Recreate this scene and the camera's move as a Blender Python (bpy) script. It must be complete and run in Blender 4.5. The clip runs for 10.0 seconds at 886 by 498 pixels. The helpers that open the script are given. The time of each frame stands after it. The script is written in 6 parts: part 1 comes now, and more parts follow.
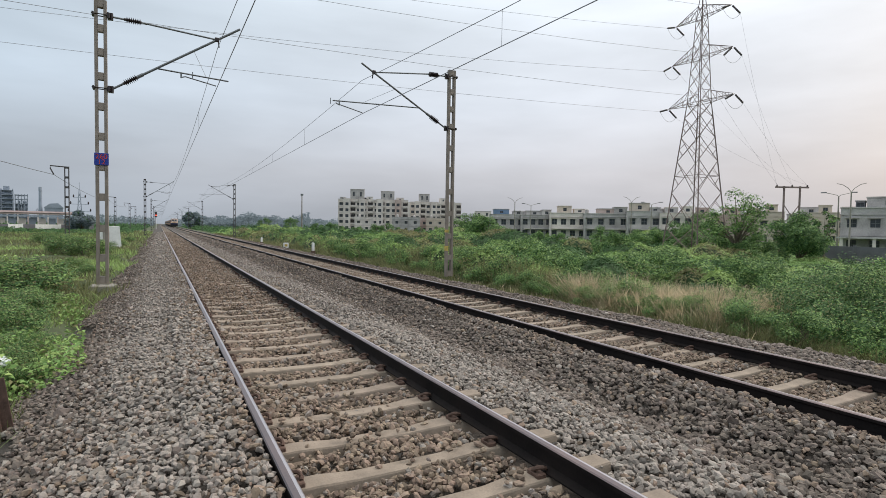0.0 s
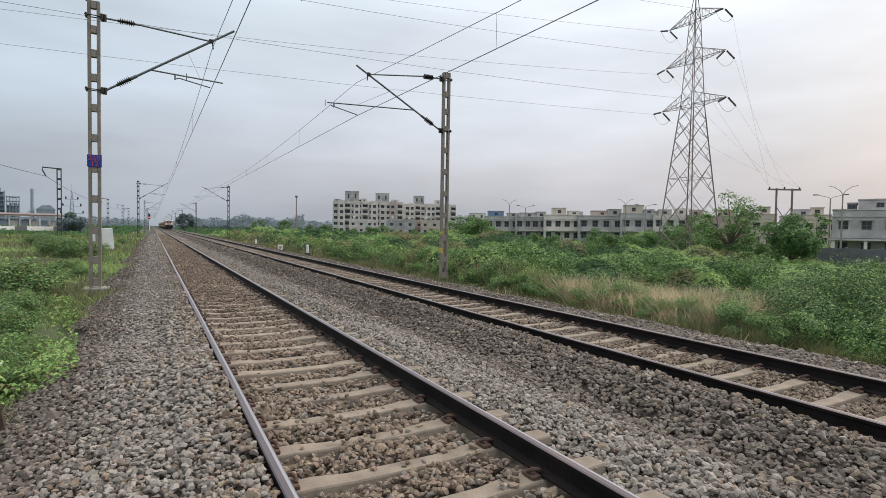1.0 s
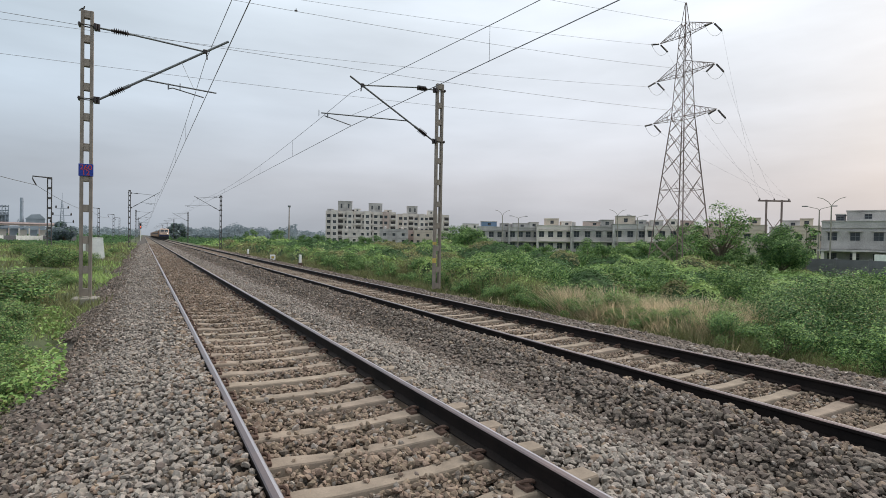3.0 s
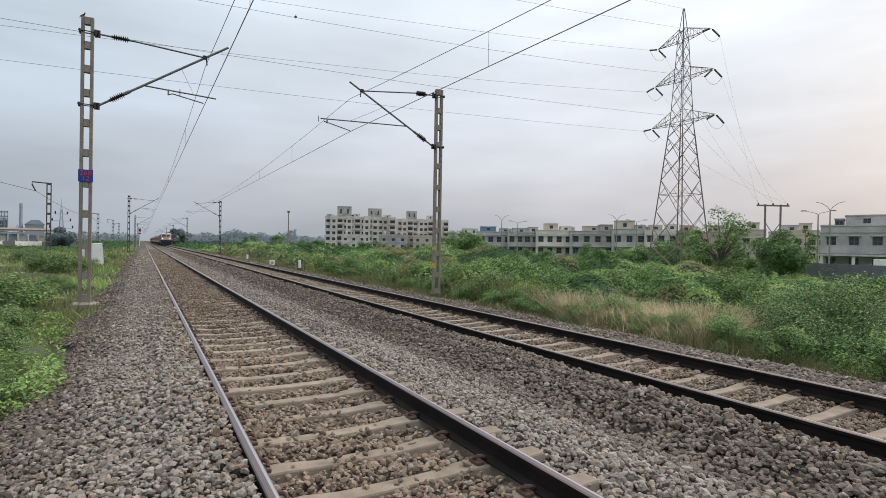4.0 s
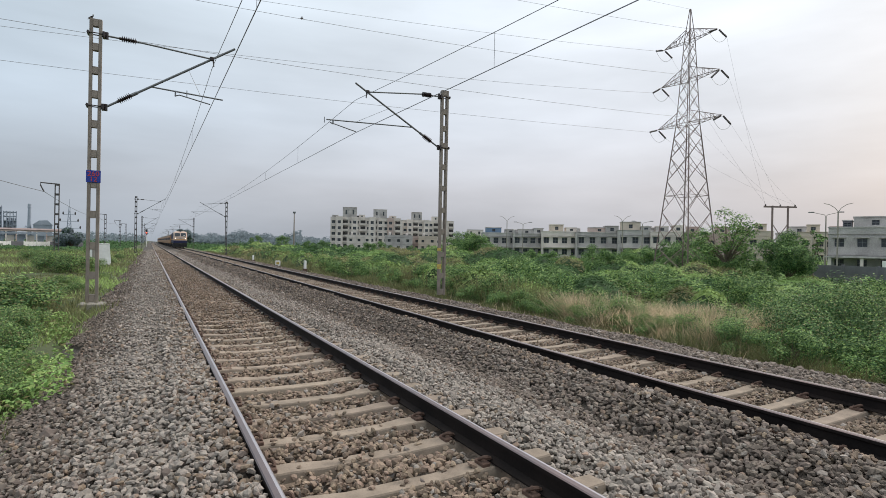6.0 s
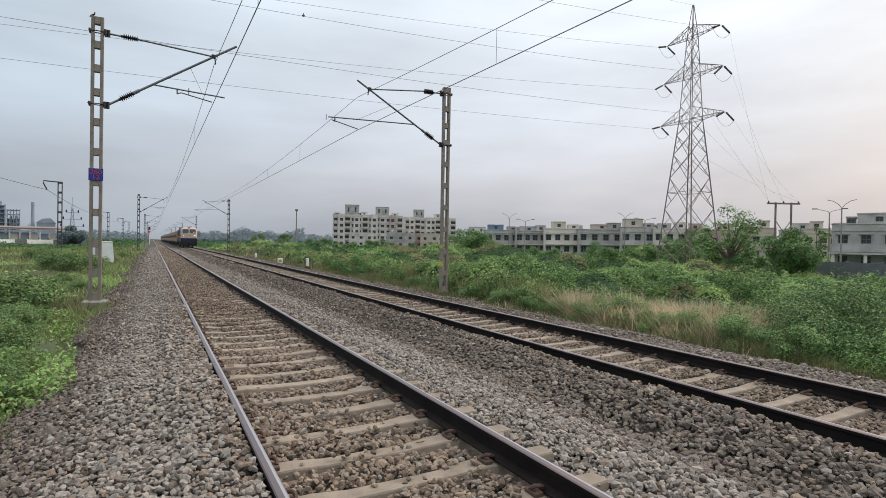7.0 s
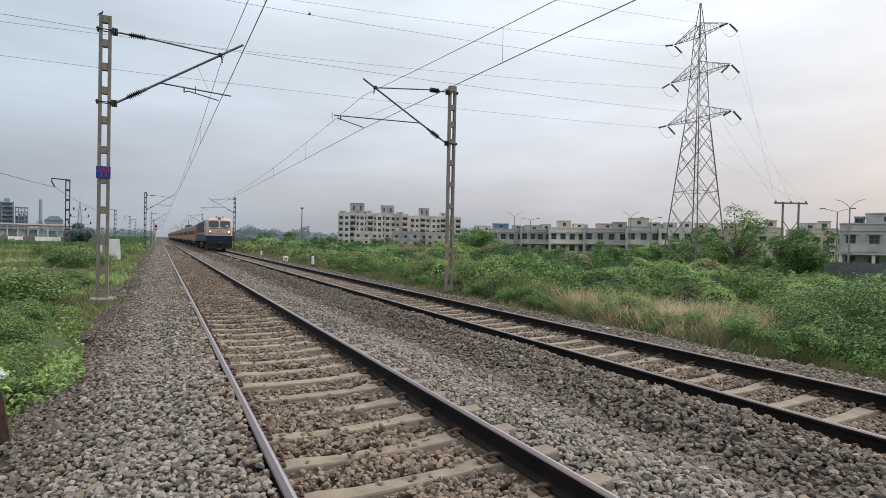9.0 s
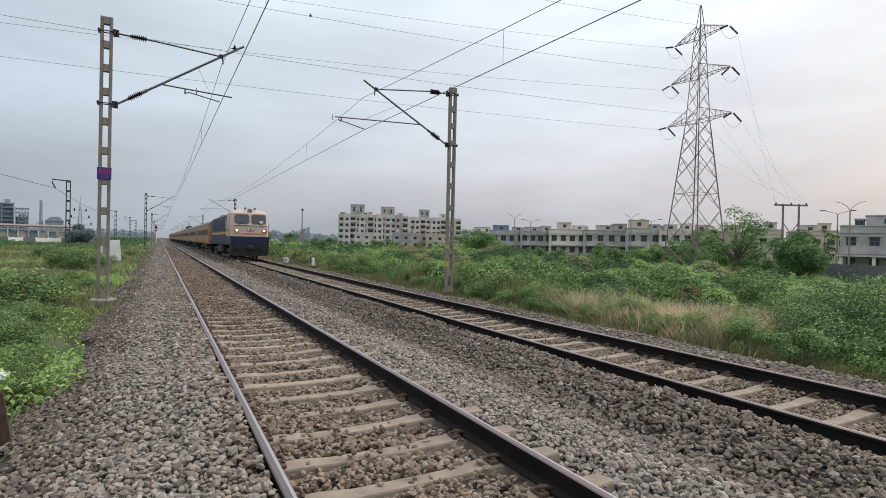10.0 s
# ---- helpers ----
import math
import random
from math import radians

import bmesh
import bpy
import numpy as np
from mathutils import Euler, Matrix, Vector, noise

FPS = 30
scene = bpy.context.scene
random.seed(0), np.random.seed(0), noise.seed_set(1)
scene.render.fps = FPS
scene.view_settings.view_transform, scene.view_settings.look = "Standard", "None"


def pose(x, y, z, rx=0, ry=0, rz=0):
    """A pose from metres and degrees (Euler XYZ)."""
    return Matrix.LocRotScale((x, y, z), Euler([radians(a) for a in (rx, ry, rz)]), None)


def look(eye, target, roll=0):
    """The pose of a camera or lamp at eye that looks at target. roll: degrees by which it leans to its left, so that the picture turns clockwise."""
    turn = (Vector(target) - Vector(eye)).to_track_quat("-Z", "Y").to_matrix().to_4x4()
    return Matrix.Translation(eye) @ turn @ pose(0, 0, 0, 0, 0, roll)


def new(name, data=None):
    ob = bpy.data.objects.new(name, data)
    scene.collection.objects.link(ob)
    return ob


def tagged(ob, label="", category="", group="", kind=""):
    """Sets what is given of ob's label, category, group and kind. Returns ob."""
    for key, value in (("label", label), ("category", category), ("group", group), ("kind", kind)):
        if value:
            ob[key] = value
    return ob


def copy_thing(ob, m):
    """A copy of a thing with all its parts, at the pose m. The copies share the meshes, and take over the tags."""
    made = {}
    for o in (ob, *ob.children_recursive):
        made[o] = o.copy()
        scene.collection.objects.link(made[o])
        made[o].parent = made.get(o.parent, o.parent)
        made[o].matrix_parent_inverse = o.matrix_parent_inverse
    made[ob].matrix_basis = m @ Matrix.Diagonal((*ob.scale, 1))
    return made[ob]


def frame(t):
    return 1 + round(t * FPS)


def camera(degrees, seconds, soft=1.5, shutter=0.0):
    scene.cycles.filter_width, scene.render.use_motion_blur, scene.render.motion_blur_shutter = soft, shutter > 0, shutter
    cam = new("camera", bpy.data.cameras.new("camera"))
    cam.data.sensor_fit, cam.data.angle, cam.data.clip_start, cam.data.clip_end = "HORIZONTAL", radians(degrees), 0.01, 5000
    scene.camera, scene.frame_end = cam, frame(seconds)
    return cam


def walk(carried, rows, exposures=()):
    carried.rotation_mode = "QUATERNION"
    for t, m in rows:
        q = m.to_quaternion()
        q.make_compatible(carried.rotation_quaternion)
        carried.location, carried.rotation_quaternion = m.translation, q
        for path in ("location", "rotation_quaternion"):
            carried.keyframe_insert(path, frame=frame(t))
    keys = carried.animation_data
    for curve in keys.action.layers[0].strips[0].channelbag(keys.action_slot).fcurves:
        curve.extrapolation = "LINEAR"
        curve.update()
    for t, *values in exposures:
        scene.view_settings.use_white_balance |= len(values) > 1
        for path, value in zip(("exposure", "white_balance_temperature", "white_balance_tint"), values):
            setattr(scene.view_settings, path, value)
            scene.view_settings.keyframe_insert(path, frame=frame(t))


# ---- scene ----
cam = camera(79.6, 10.0, soft=0.5)


def heading(x, y, z, turn, tilt, roll):
    """Camera pose: turn to the right of the track's direction, tilt up, roll, in degrees."""
    a, b = radians(turn), radians(tilt)
    way = Vector((math.sin(a) * math.cos(b), math.cos(a) * math.cos(b), math.sin(b)))
    return look((x, y, z), Vector((x, y, z)) + 100 * way, roll)


# seconds, x, y, z, turn, tilt, roll of the handheld camera
PATH = [
    (0.0, -1.559, -2.888, 1.521, 28.099, -2.257, 0.948),
    (0.5, -1.561, -2.894, 1.520, 28.451, -2.166, 0.926),
    (1.0, -1.564, -2.896, 1.523, 28.660, -2.035, 0.949),
    (1.5, -1.568, -2.898, 1.521, 28.784, -1.853, 0.967),
    (2.0, -1.571, -2.901, 1.526, 28.933, -1.664, 0.972),
    (2.5, -1.571, -2.901, 1.526, 29.238, -1.312, 1.022),
    (4.0, -1.575, -2.903, 1.526, 29.447, -0.379, 0.988),
    (4.5, -1.574, -2.902, 1.526, 29.319, -0.256, 1.030),
    (5.0, -1.580, -2.904, 1.525, 29.146, -0.194, 1.090),
    (5.5, -1.582, -2.901, 1.525, 29.009, -0.191, 1.118),
    (7.0, -1.572, -2.883, 1.524, 28.658, -0.573, 0.995),
    (7.5, -1.571, -2.877, 1.522, 28.517, -0.661, 0.994),
    (8.0, -1.576, -2.878, 1.523, 28.368, -0.723, 1.040),
    (8.5, -1.576, -2.878, 1.521, 28.198, -0.743, 1.103),
    (9.0, -1.582, -2.879, 1.523, 28.128, -0.727, 1.201),
    (9.5, -1.582, -2.879, 1.521, 28.072, -0.657, 1.265),
    (10.0, -1.589, -2.885, 1.524, 28.103, -0.569, 1.285),
]
walk(cam, [(t, heading(*row)) for t, *row in PATH])

# ---- world, sun ----
world = bpy.data.worlds.new("hazy_sky")
scene.world = world
world.use_nodes = True
wn, wl = world.node_tree.nodes, world.node_tree.links
wn.clear()
w_out = wn.new("ShaderNodeOutputWorld")
w_bg = wn.new("ShaderNodeBackground")
w_sky = wn.new("ShaderNodeTexSky")
w_sky.sky_type, w_sky.sun_disc = "NISHITA", False
w_sky.sun_elevation, w_sky.sun_rotation = radians(14), radians(80)
w_sky.air_density, w_sky.dust_density = 1.5, 4.0
w_gain = wn.new("ShaderNodeVectorMath")
w_gain.operation = "SCALE"
w_gain.inputs["Scale"].default_value = 0.07
wl.new(w_sky.outputs["Color"], w_gain.inputs[0])
w_tc = wn.new("ShaderNodeTexCoord")
w_sep = wn.new("ShaderNodeSeparateXYZ")
wl.new(w_tc.outputs["Generated"], w_sep.inputs[0])
# thin overcast: grey-mauve haze low down, pale blue-white higher up
w_ramp = wn.new("ShaderNodeValToRGB")
stops = [(0.0, (0.36, 0.395, 0.44)), (0.10, (0.485, 0.52, 0.57)), (0.22, (0.59, 0.665, 0.745)), (0.44, (0.68, 0.78, 0.86)), (0.72, (1.45, 1.43, 1.38)), (1.0, (1.85, 1.8, 1.7))]
while len(w_ramp.color_ramp.elements) < len(stops):
    w_ramp.color_ramp.elements.new(0.5)
for el, (pos, col) in zip(w_ramp.color_ramp.elements, stops):
    el.position, el.color = pos, (*col, 1)
wl.new(w_sep.outputs["Z"], w_ramp.inputs[0])
# brighter and warmer towards the veiled sun
w_side = wn.new("ShaderNodeVectorMath")
w_side.operation = "DOT_PRODUCT"
w_side.inputs[1].default_value = (0.93, 0.28, 0.24)
wl.new(w_tc.outputs["Generated"], w_side.inputs[0])
w_glow = wn.new("ShaderNodeMapRange")
w_glow.inputs["From Min"].default_value, w_glow.inputs["From Max"].default_value = -0.1, 1.0
w_glow.inputs["To Min"].default_value, w_glow.inputs["To Max"].default_value = 0.0, 1.0
wl.new(w_side.outputs["Value"], w_glow.inputs["Value"])
w_warm = wn.new("ShaderNodeMix")
w_warm.data_type = "RGBA"
w_warm.inputs[6].default_value = (0.86, 0.93, 0.98, 1)
w_warm.inputs[7].default_value = (1.40, 1.30, 1.27, 1)
wl.new(w_glow.outputs[0], w_warm.inputs[0])
w_mul = wn.new("ShaderNodeMix")
w_mul.data_type, w_mul.blend_type = "RGBA", "MULTIPLY"
w_mul.inputs[0].default_value = 1.0
wl.new(w_ramp.outputs[0], w_mul.inputs[6])
wl.new(w_warm.outputs[2], w_mul.inputs[7])
# soft long cloud streaks
w_map = wn.new("ShaderNodeMapping")
w_map.inputs["Scale"].default_value = (1.2, 1.6, 6.0)
w_map.inputs["Rotation"].default_value = (0.08, -0.10, 0.3)
wl.new(w_tc.outputs["Generated"], w_map.inputs[0])
w_cloud = wn.new("ShaderNodeTexNoise")
w_cloud.inputs["Scale"].default_value, w_cloud.inputs["Detail"].default_value, w_cloud.inputs["Roughness"].default_value = 1.7, 5, 0.5
wl.new(w_map.outputs[0], w_cloud.inputs["Vector"])
w_cr = wn.new("ShaderNodeMapRange")
w_cr.inputs["From Min"].default_value, w_cr.inputs["From Max"].default_value = 0.3, 0.7
w_cr.inputs["To Min"].default_value, w_cr.inputs["To Max"].default_value = 0.88, 1.13
wl.new(w_cloud.outputs["Fac"], w_cr.inputs["Value"])
w_cm = wn.new("ShaderNodeVectorMath")
w_cm.operation = "SCALE"
wl.new(w_mul.outputs[2], w_cm.inputs[0])
wl.new(w_cr.outputs[0], w_cm.inputs["Scale"])
w_mix = wn.new("ShaderNodeMix")
w_mix.data_type = "RGBA"
w_mix.inputs[0].default_value = 0.94
wl.new(w_gain.outputs[0], w_mix.inputs[6])
wl.new(w_cm.outputs[0], w_mix.inputs[7])
wl.new(w_mix.outputs[2], w_bg.inputs["Color"])
w_bg.inputs["Strength"].default_value = 1.0
wl.new(w_bg.outputs[0], w_out.inputs["Surface"])

sun_data = bpy.data.lights.new("sun", "SUN")
sun_data.energy, sun_data.angle, sun_data.color = 1.35, radians(18), (1.0, 0.91, 0.80)
sun = new("sun", sun_data)
sun.matrix_world = look((60, 5, 45), (0, 0, 0))
scene.view_settings.exposure = 0.0

# ---- materials ----
def material(name, color, rough=0.8, metal=0.0, var=0.25, scale=8.0, fine=60.0, bump=0.2, dist=0.01, island=0.0, rand=0.0, tint=None, spec=0.4, leaf=0.0, glow=0.0):
    """Procedural surface: base colour, stains at one scale, grain at another, relief; island or object variation; leaf lets light through."""
    m = bpy.data.materials.new(name)
    m.use_nodes = True
    n, l = m.node_tree.nodes, m.node_tree.links
    b = n["Principled BSDF"]
    b.inputs["Roughness"].default_value, b.inputs["Metallic"].default_value = rough, metal
    b.inputs["Specular IOR Level"].default_value = spec
    tc = n.new("ShaderNodeTexCoord")
    big = n.new("ShaderNodeTexNoise")
    big.inputs["Scale"].default_value, big.inputs["Detail"].default_value = scale, 4
    small = n.new("ShaderNodeTexNoise")
    small.inputs["Scale"].default_value, small.inputs["Detail"].default_value = fine, 3
    l.new(tc.outputs["Object"], big.inputs["Vector"])
    l.new(tc.outputs["Object"], small.inputs["Vector"])
    add = n.new("ShaderNodeMath")
    add.operation = "MULTIPLY_ADD"
    l.new(small.outputs["Fac"], add.inputs[0])
    add.inputs[1].default_value = 0.5
    l.new(big.outputs["Fac"], add.inputs[2])
    ramp = n.new("ShaderNodeMapRange")
    ramp.inputs["From Min"].default_value, ramp.inputs["From Max"].default_value = 0.45, 1.05
    l.new(add.outputs[0], ramp.inputs["Value"])
    mix = n.new("ShaderNodeMix")
    mix.data_type = "RGBA"
    lo = tuple(c * (1 - var) for c in color)
    hi = tuple(min(1, c * (1 + var)) for c in color) if tint is None else tint
    mix.inputs[6].default_value, mix.inputs[7].default_value = (*lo, 1), (*hi, 1)
    l.new(ramp.outputs[0], mix.inputs[0])
    out = mix.outputs[2]
    for source, amount in (("island", island), ("rand", rand)):
        if amount:
            if source == "island":
                g = n.new("ShaderNodeNewGeometry")
                sock = g.outputs["Random Per Island"]
            else:
                g = n.new("ShaderNodeObjectInfo")
                sock = g.outputs["Random"]
            r = n.new("ShaderNodeMapRange")
            r.inputs["To Min"].default_value, r.inputs["To Max"].default_value = 1 - amount, 1 + amount
            l.new(sock, r.inputs["Value"])
            v = n.new("ShaderNodeHueSaturation")
            h = n.new("ShaderNodeMapRange")
            w = n.new("ShaderNodeTexWhiteNoise")
            w.noise_dimensions = "1D"
            l.new(sock, w.inputs["W"])
            h.inputs["To Min"].default_value, h.inputs["To Max"].default_value = 0.5 - amount * 0.035, 0.5 + amount * 0.035
            l.new(w.outputs["Value"], h.inputs["Value"])
            l.new(h.outputs[0], v.inputs["Hue"])
            l.new(r.outputs[0], v.inputs["Value"])
            l.new(out, v.inputs["Color"])
            out = v.outputs[0]
    l.new(out, b.inputs["Base Color"])
    if bump:
        bp = n.new("ShaderNodeBump")
        bp.inputs["Strength"].default_value, bp.inputs["Distance"].default_value = bump, dist
        l.new(add.outputs[0], bp.inputs["Height"])
        l.new(bp.outputs[0], b.inputs["Normal"])
    if leaf:
        tr = n.new("ShaderNodeBsdfTranslucent")
        l.new(out, tr.inputs["Color"])
        ms = n.new("ShaderNodeMixShader")
        ms.inputs[0].default_value = leaf
        l.new(b.outputs[0], ms.inputs[1])
        l.new(tr.outputs[0], ms.inputs[2])
        l.new(ms.outputs[0], n["Material Output"].inputs["Surface"])
    if glow:
        b.inputs["Emission Color"].default_value = (*color, 1)
        b.inputs["Emission Strength"].default_value = glow
    return m


M = {
    "earth": material("earth", (0.075, 0.105, 0.045), 0.95, var=0.5, scale=0.35, fine=6, bump=0.6, dist=0.05, tint=(0.09, 0.11, 0.05)),
    # bed below the loose stones, darkened to give shade in their gaps
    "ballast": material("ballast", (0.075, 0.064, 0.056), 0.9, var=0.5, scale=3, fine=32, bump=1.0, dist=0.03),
    "stone_grey": material("stone_grey", (0.268, 0.236, 0.210), 0.85, var=0.25, scale=9, fine=90, bump=0.3, island=0.30),
    "stone_brown": material("stone_brown", (0.218, 0.164, 0.125), 0.88, var=0.3, scale=9, fine=90, bump=0.3, island=0.34),
    "stone_dark": material("stone_dark", (0.152, 0.124, 0.106), 0.85, var=0.25, scale=9, fine=90, bump=0.3, island=0.36),
    "sleeper": material("sleeper", (0.265, 0.215, 0.172), 0.9, var=0.3, scale=5, fine=70, bump=0.35, rand=0.12),
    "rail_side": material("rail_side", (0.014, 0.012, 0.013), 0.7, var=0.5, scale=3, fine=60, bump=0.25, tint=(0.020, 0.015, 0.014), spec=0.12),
    "rail_top": material("rail_top", (0.60, 0.59, 0.62), 0.30, metal=0.9, var=0.2, scale=2, fine=50, bump=0.05, tint=(0.52, 0.46, 0.46)),
    "rail_worn": material("rail_worn", (0.185, 0.165, 0.18), 0.34, metal=0.8, var=0.3, scale=2, fine=50, bump=0.06, tint=(0.22, 0.16, 0.15)),
    "rust": material("rust", (0.095, 0.058, 0.045), 0.85, var=0.5, scale=20, fine=120, bump=0.4),
    "mast_steel": material("mast_steel", (0.25, 0.212, 0.182), 0.65, metal=0.2, var=0.3, scale=4, fine=60, bump=0.15),
    "mast_dark": material("mast_dark", (0.085, 0.078, 0.078), 0.7, metal=0.2, var=0.3, scale=4, fine=60, bump=0.1),
    "tower_steel": material("tower_steel", (0.23, 0.17, 0.16), 0.6, metal=0.3, var=0.35, scale=1, fine=20, bump=0.0),
    "fitting": material("fitting", (0.16, 0.17, 0.18), 0.5, metal=0.6, var=0.2, bump=0.05),
    "wire": material("wire", (0.22, 0.22, 0.24), 0.5, metal=0.5, var=0.1, bump=0.0),
    "insulator": material("insulator", (0.035, 0.025, 0.025), 0.3, var=0.2, bump=0.0),
    "concrete": material("concrete", (0.27, 0.25, 0.22), 0.9, var=0.25, scale=2, fine=30, bump=0.3),
    "white_paint": material("white_paint", (0.72, 0.72, 0.70), 0.7, var=0.15, scale=3, fine=40, bump=0.1),
    "yellow_paint": material("yellow_paint", (0.50, 0.37, 0.10), 0.8, var=0.45, scale=6, fine=60, bump=0.1),
    "blue_enamel": material("blue_enamel", (0.02, 0.045, 0.30), 0.35, var=0.15, scale=6, fine=60, bump=0.05),
    "red_enamel": material("red_enamel", (0.55, 0.06, 0.05), 0.4, var=0.15, bump=0.0),
    "plaster_white": material("plaster_white", (0.70, 0.635, 0.60), 0.9, var=0.3, scale=0.3, fine=6, bump=0.1, tint=(0.76, 0.70, 0.64)),
    "plaster_grey": material("plaster_grey", (0.41, 0.39, 0.38), 0.9, var=0.4, scale=0.35, fine=6, bump=0.1, rand=0.1),
    "plaster_cream": material("plaster_cream", (0.52, 0.45, 0.38), 0.9, var=0.15, scale=0.5, fine=6, bump=0.1),
    "plaster_pink": material("plaster_pink", (0.47, 0.375, 0.34), 0.9, var=0.15, scale=0.5, fine=6, bump=0.1),
    "dark_wall": material("dark_wall", (0.14, 0.14, 0.155), 0.9, var=0.25, scale=1, fine=12, bump=0.2),
    "glass": material("glass", (0.05, 0.055, 0.065), 0.15, var=0.2, bump=0.0, spec=0.6),
    "roof_blue": material("roof_blue", (0.13, 0.20, 0.30), 0.5, var=0.2, bump=0.0),
    "brick_red": material("brick_red", (0.30, 0.15, 0.11), 0.9, var=0.25, scale=1, fine=15, bump=0.1),
    # distant steel: the bluish air haze is part of this base colour
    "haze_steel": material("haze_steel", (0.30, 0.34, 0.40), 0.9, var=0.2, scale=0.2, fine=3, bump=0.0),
    "leaf_dark": material("leaf_dark", (0.066, 0.132, 0.052), 0.65, spec=0.12, var=0.4, scale=0.8, fine=9, bump=0, island=0.16, leaf=0.15),
    "leaf_mid": material("leaf_mid", (0.204, 0.328, 0.108), 0.65, spec=0.18, var=0.4, scale=0.5, fine=9, bump=0, island=0.16, leaf=0.2),
    "leaf_bright": material("leaf_bright", (0.31, 0.43, 0.145), 0.6, spec=0.25, var=0.35, scale=0.5, fine=9, bump=0, island=0.18, leaf=0.3),
    "leaf_yellow": material("leaf_yellow", (0.23, 0.225, 0.105), 0.65, var=0.35, scale=0.5, fine=9, bump=0, island=0.45, leaf=0.4),
    "grass": material("grass", (0.148, 0.182, 0.076), 0.7, var=0.4, scale=0.6, fine=9, bump=0, island=0.45, leaf=0.35, tint=(0.25, 0.255, 0.12)),
    "straw": material("straw", (0.64, 0.52, 0.36), 0.8, var=0.3, scale=0.8, fine=9, bump=0, island=0.4, leaf=0.35),
    # dark green that stands for shade between the creeper leaves
    "scrub_shade": material("scrub_shade", (0.045, 0.078, 0.036), 0.95, var=0.5, scale=0.8, fine=7, bump=0.5, dist=0.1),
    "bark": material("bark", (0.16, 0.13, 0.10), 0.9, var=0.35, scale=6, fine=40, bump=0.5),
    # far foliage: distance haze is mixed into this blue-grey base colour
    "haze_green": material("haze_green", (0.215, 0.265, 0.295), 1.0, var=0.12, scale=0.02, fine=0.3, bump=0.0, leaf=0.45),
    "loco_cream": material("loco_cream", (0.58, 0.42, 0.34), 0.5, var=0.12, scale=1, fine=12, bump=0.0, tint=(0.64, 0.48, 0.40)),
    "loco_blue": material("loco_blue", (0.012, 0.016, 0.060), 0.55, var=0.2, scale=1, fine=12, bump=0.0),
    "coach_window": material("coach_window", (0.05, 0.045, 0.045), 0.5, var=0.3, bump=0.0, spec=0.25),
    "loco_orange": material("loco_orange", (0.55, 0.27, 0.07), 0.45, var=0.1, scale=1, fine=12, bump=0.0),
    "loco_black": material("loco_black", (0.022, 0.022, 0.024), 0.7, var=0.3, scale=2, fine=20, bump=0.1),
    "loco_grey": material("loco_grey", (0.22, 0.21, 0.22), 0.7, var=0.25, scale=1, fine=12, bump=0.1),
    "coach_orange": material("coach_orange", (0.33, 0.175, 0.085), 0.5, var=0.15, scale=0.5, fine=8, bump=0.0),
    "coach_cream": material("coach_cream", (0.24, 0.095, 0.06), 0.5, var=0.12, scale=0.5, fine=8, bump=0.0),
    "roof_grey": material("roof_grey", (0.19, 0.16, 0.14), 0.7, var=0.2, scale=0.5, fine=8, bump=0.1),
    "lamp_glow": material("lamp_glow", (1.0, 0.84, 0.78), 0.3, var=0.0, bump=0.0, glow=4.0),
    "signal_glow": material("signal_glow", (1.0, 0.10, 0.05), 0.3, var=0.0, bump=0.0, glow=2.6),
    "plumage": material("plumage", (0.035, 0.03, 0.028), 0.7, var=0.4, scale=30, fine=200, bump=0.1),
    "plastic": material("plastic", (0.70, 0.74, 0.76), 0.5, var=0.1, bump=0.1),
}


# ---- building helpers ----
def link_mesh(name, verts, faces, mats, index=None, smooth=False):
    me = bpy.data.meshes.new(name)
    me.from_pydata([tuple(v) for v in verts], [], [tuple(f) for f in faces])
    for m in mats:
        me.materials.append(m)
    if index is not None:
        me.polygons.foreach_set("material_index", np.asarray(index, dtype=np.int32))
    if smooth:
        me.polygons.foreach_set("use_smooth", np.ones(len(me.polygons), dtype=bool))
    me.update()
    return new(name, me)


def quads_mesh(name, quads, mats, index=None):
    """One mesh from an array of separate quads, shape (n, 4, 3)."""
    n = len(quads)
    me = bpy.data.meshes.new(name)
    me.vertices.add(4 * n)
    me.vertices.foreach_set("co", np.asarray(quads, dtype=np.float32).ravel())
    me.loops.add(4 * n)
    me.loops.foreach_set("vertex_index", np.arange(4 * n, dtype=np.int32))
    me.polygons.add(n)
    me.polygons.foreach_set("loop_start", np.arange(0, 4 * n, 4, dtype=np.int32))
    for m in mats:
        me.materials.append(m)
    if index is not None:
        me.polygons.foreach_set("material_index", np.asarray(index, dtype=np.int32))
    me.update(calc_edges=True)
    return me


def part(name, bm, mat, parent=None, label=""):
    me = bpy.data.meshes.new(name)
    bm.to_mesh(me)
    bm.free()
    for m in (mat if isinstance(mat, (list, tuple)) else [mat]):
        me.materials.append(m)
    ob = new(name, me)
    if parent is not None:
        ob.parent = parent
    if label:
        ob["label"] = label
    return ob


def anchor(name, m, label, category, group="", kind=""):
    ob = new(name)
    ob.empty_display_size = 0.2
    ob.matrix_basis = m
    return tagged(ob, label, category, group, kind)


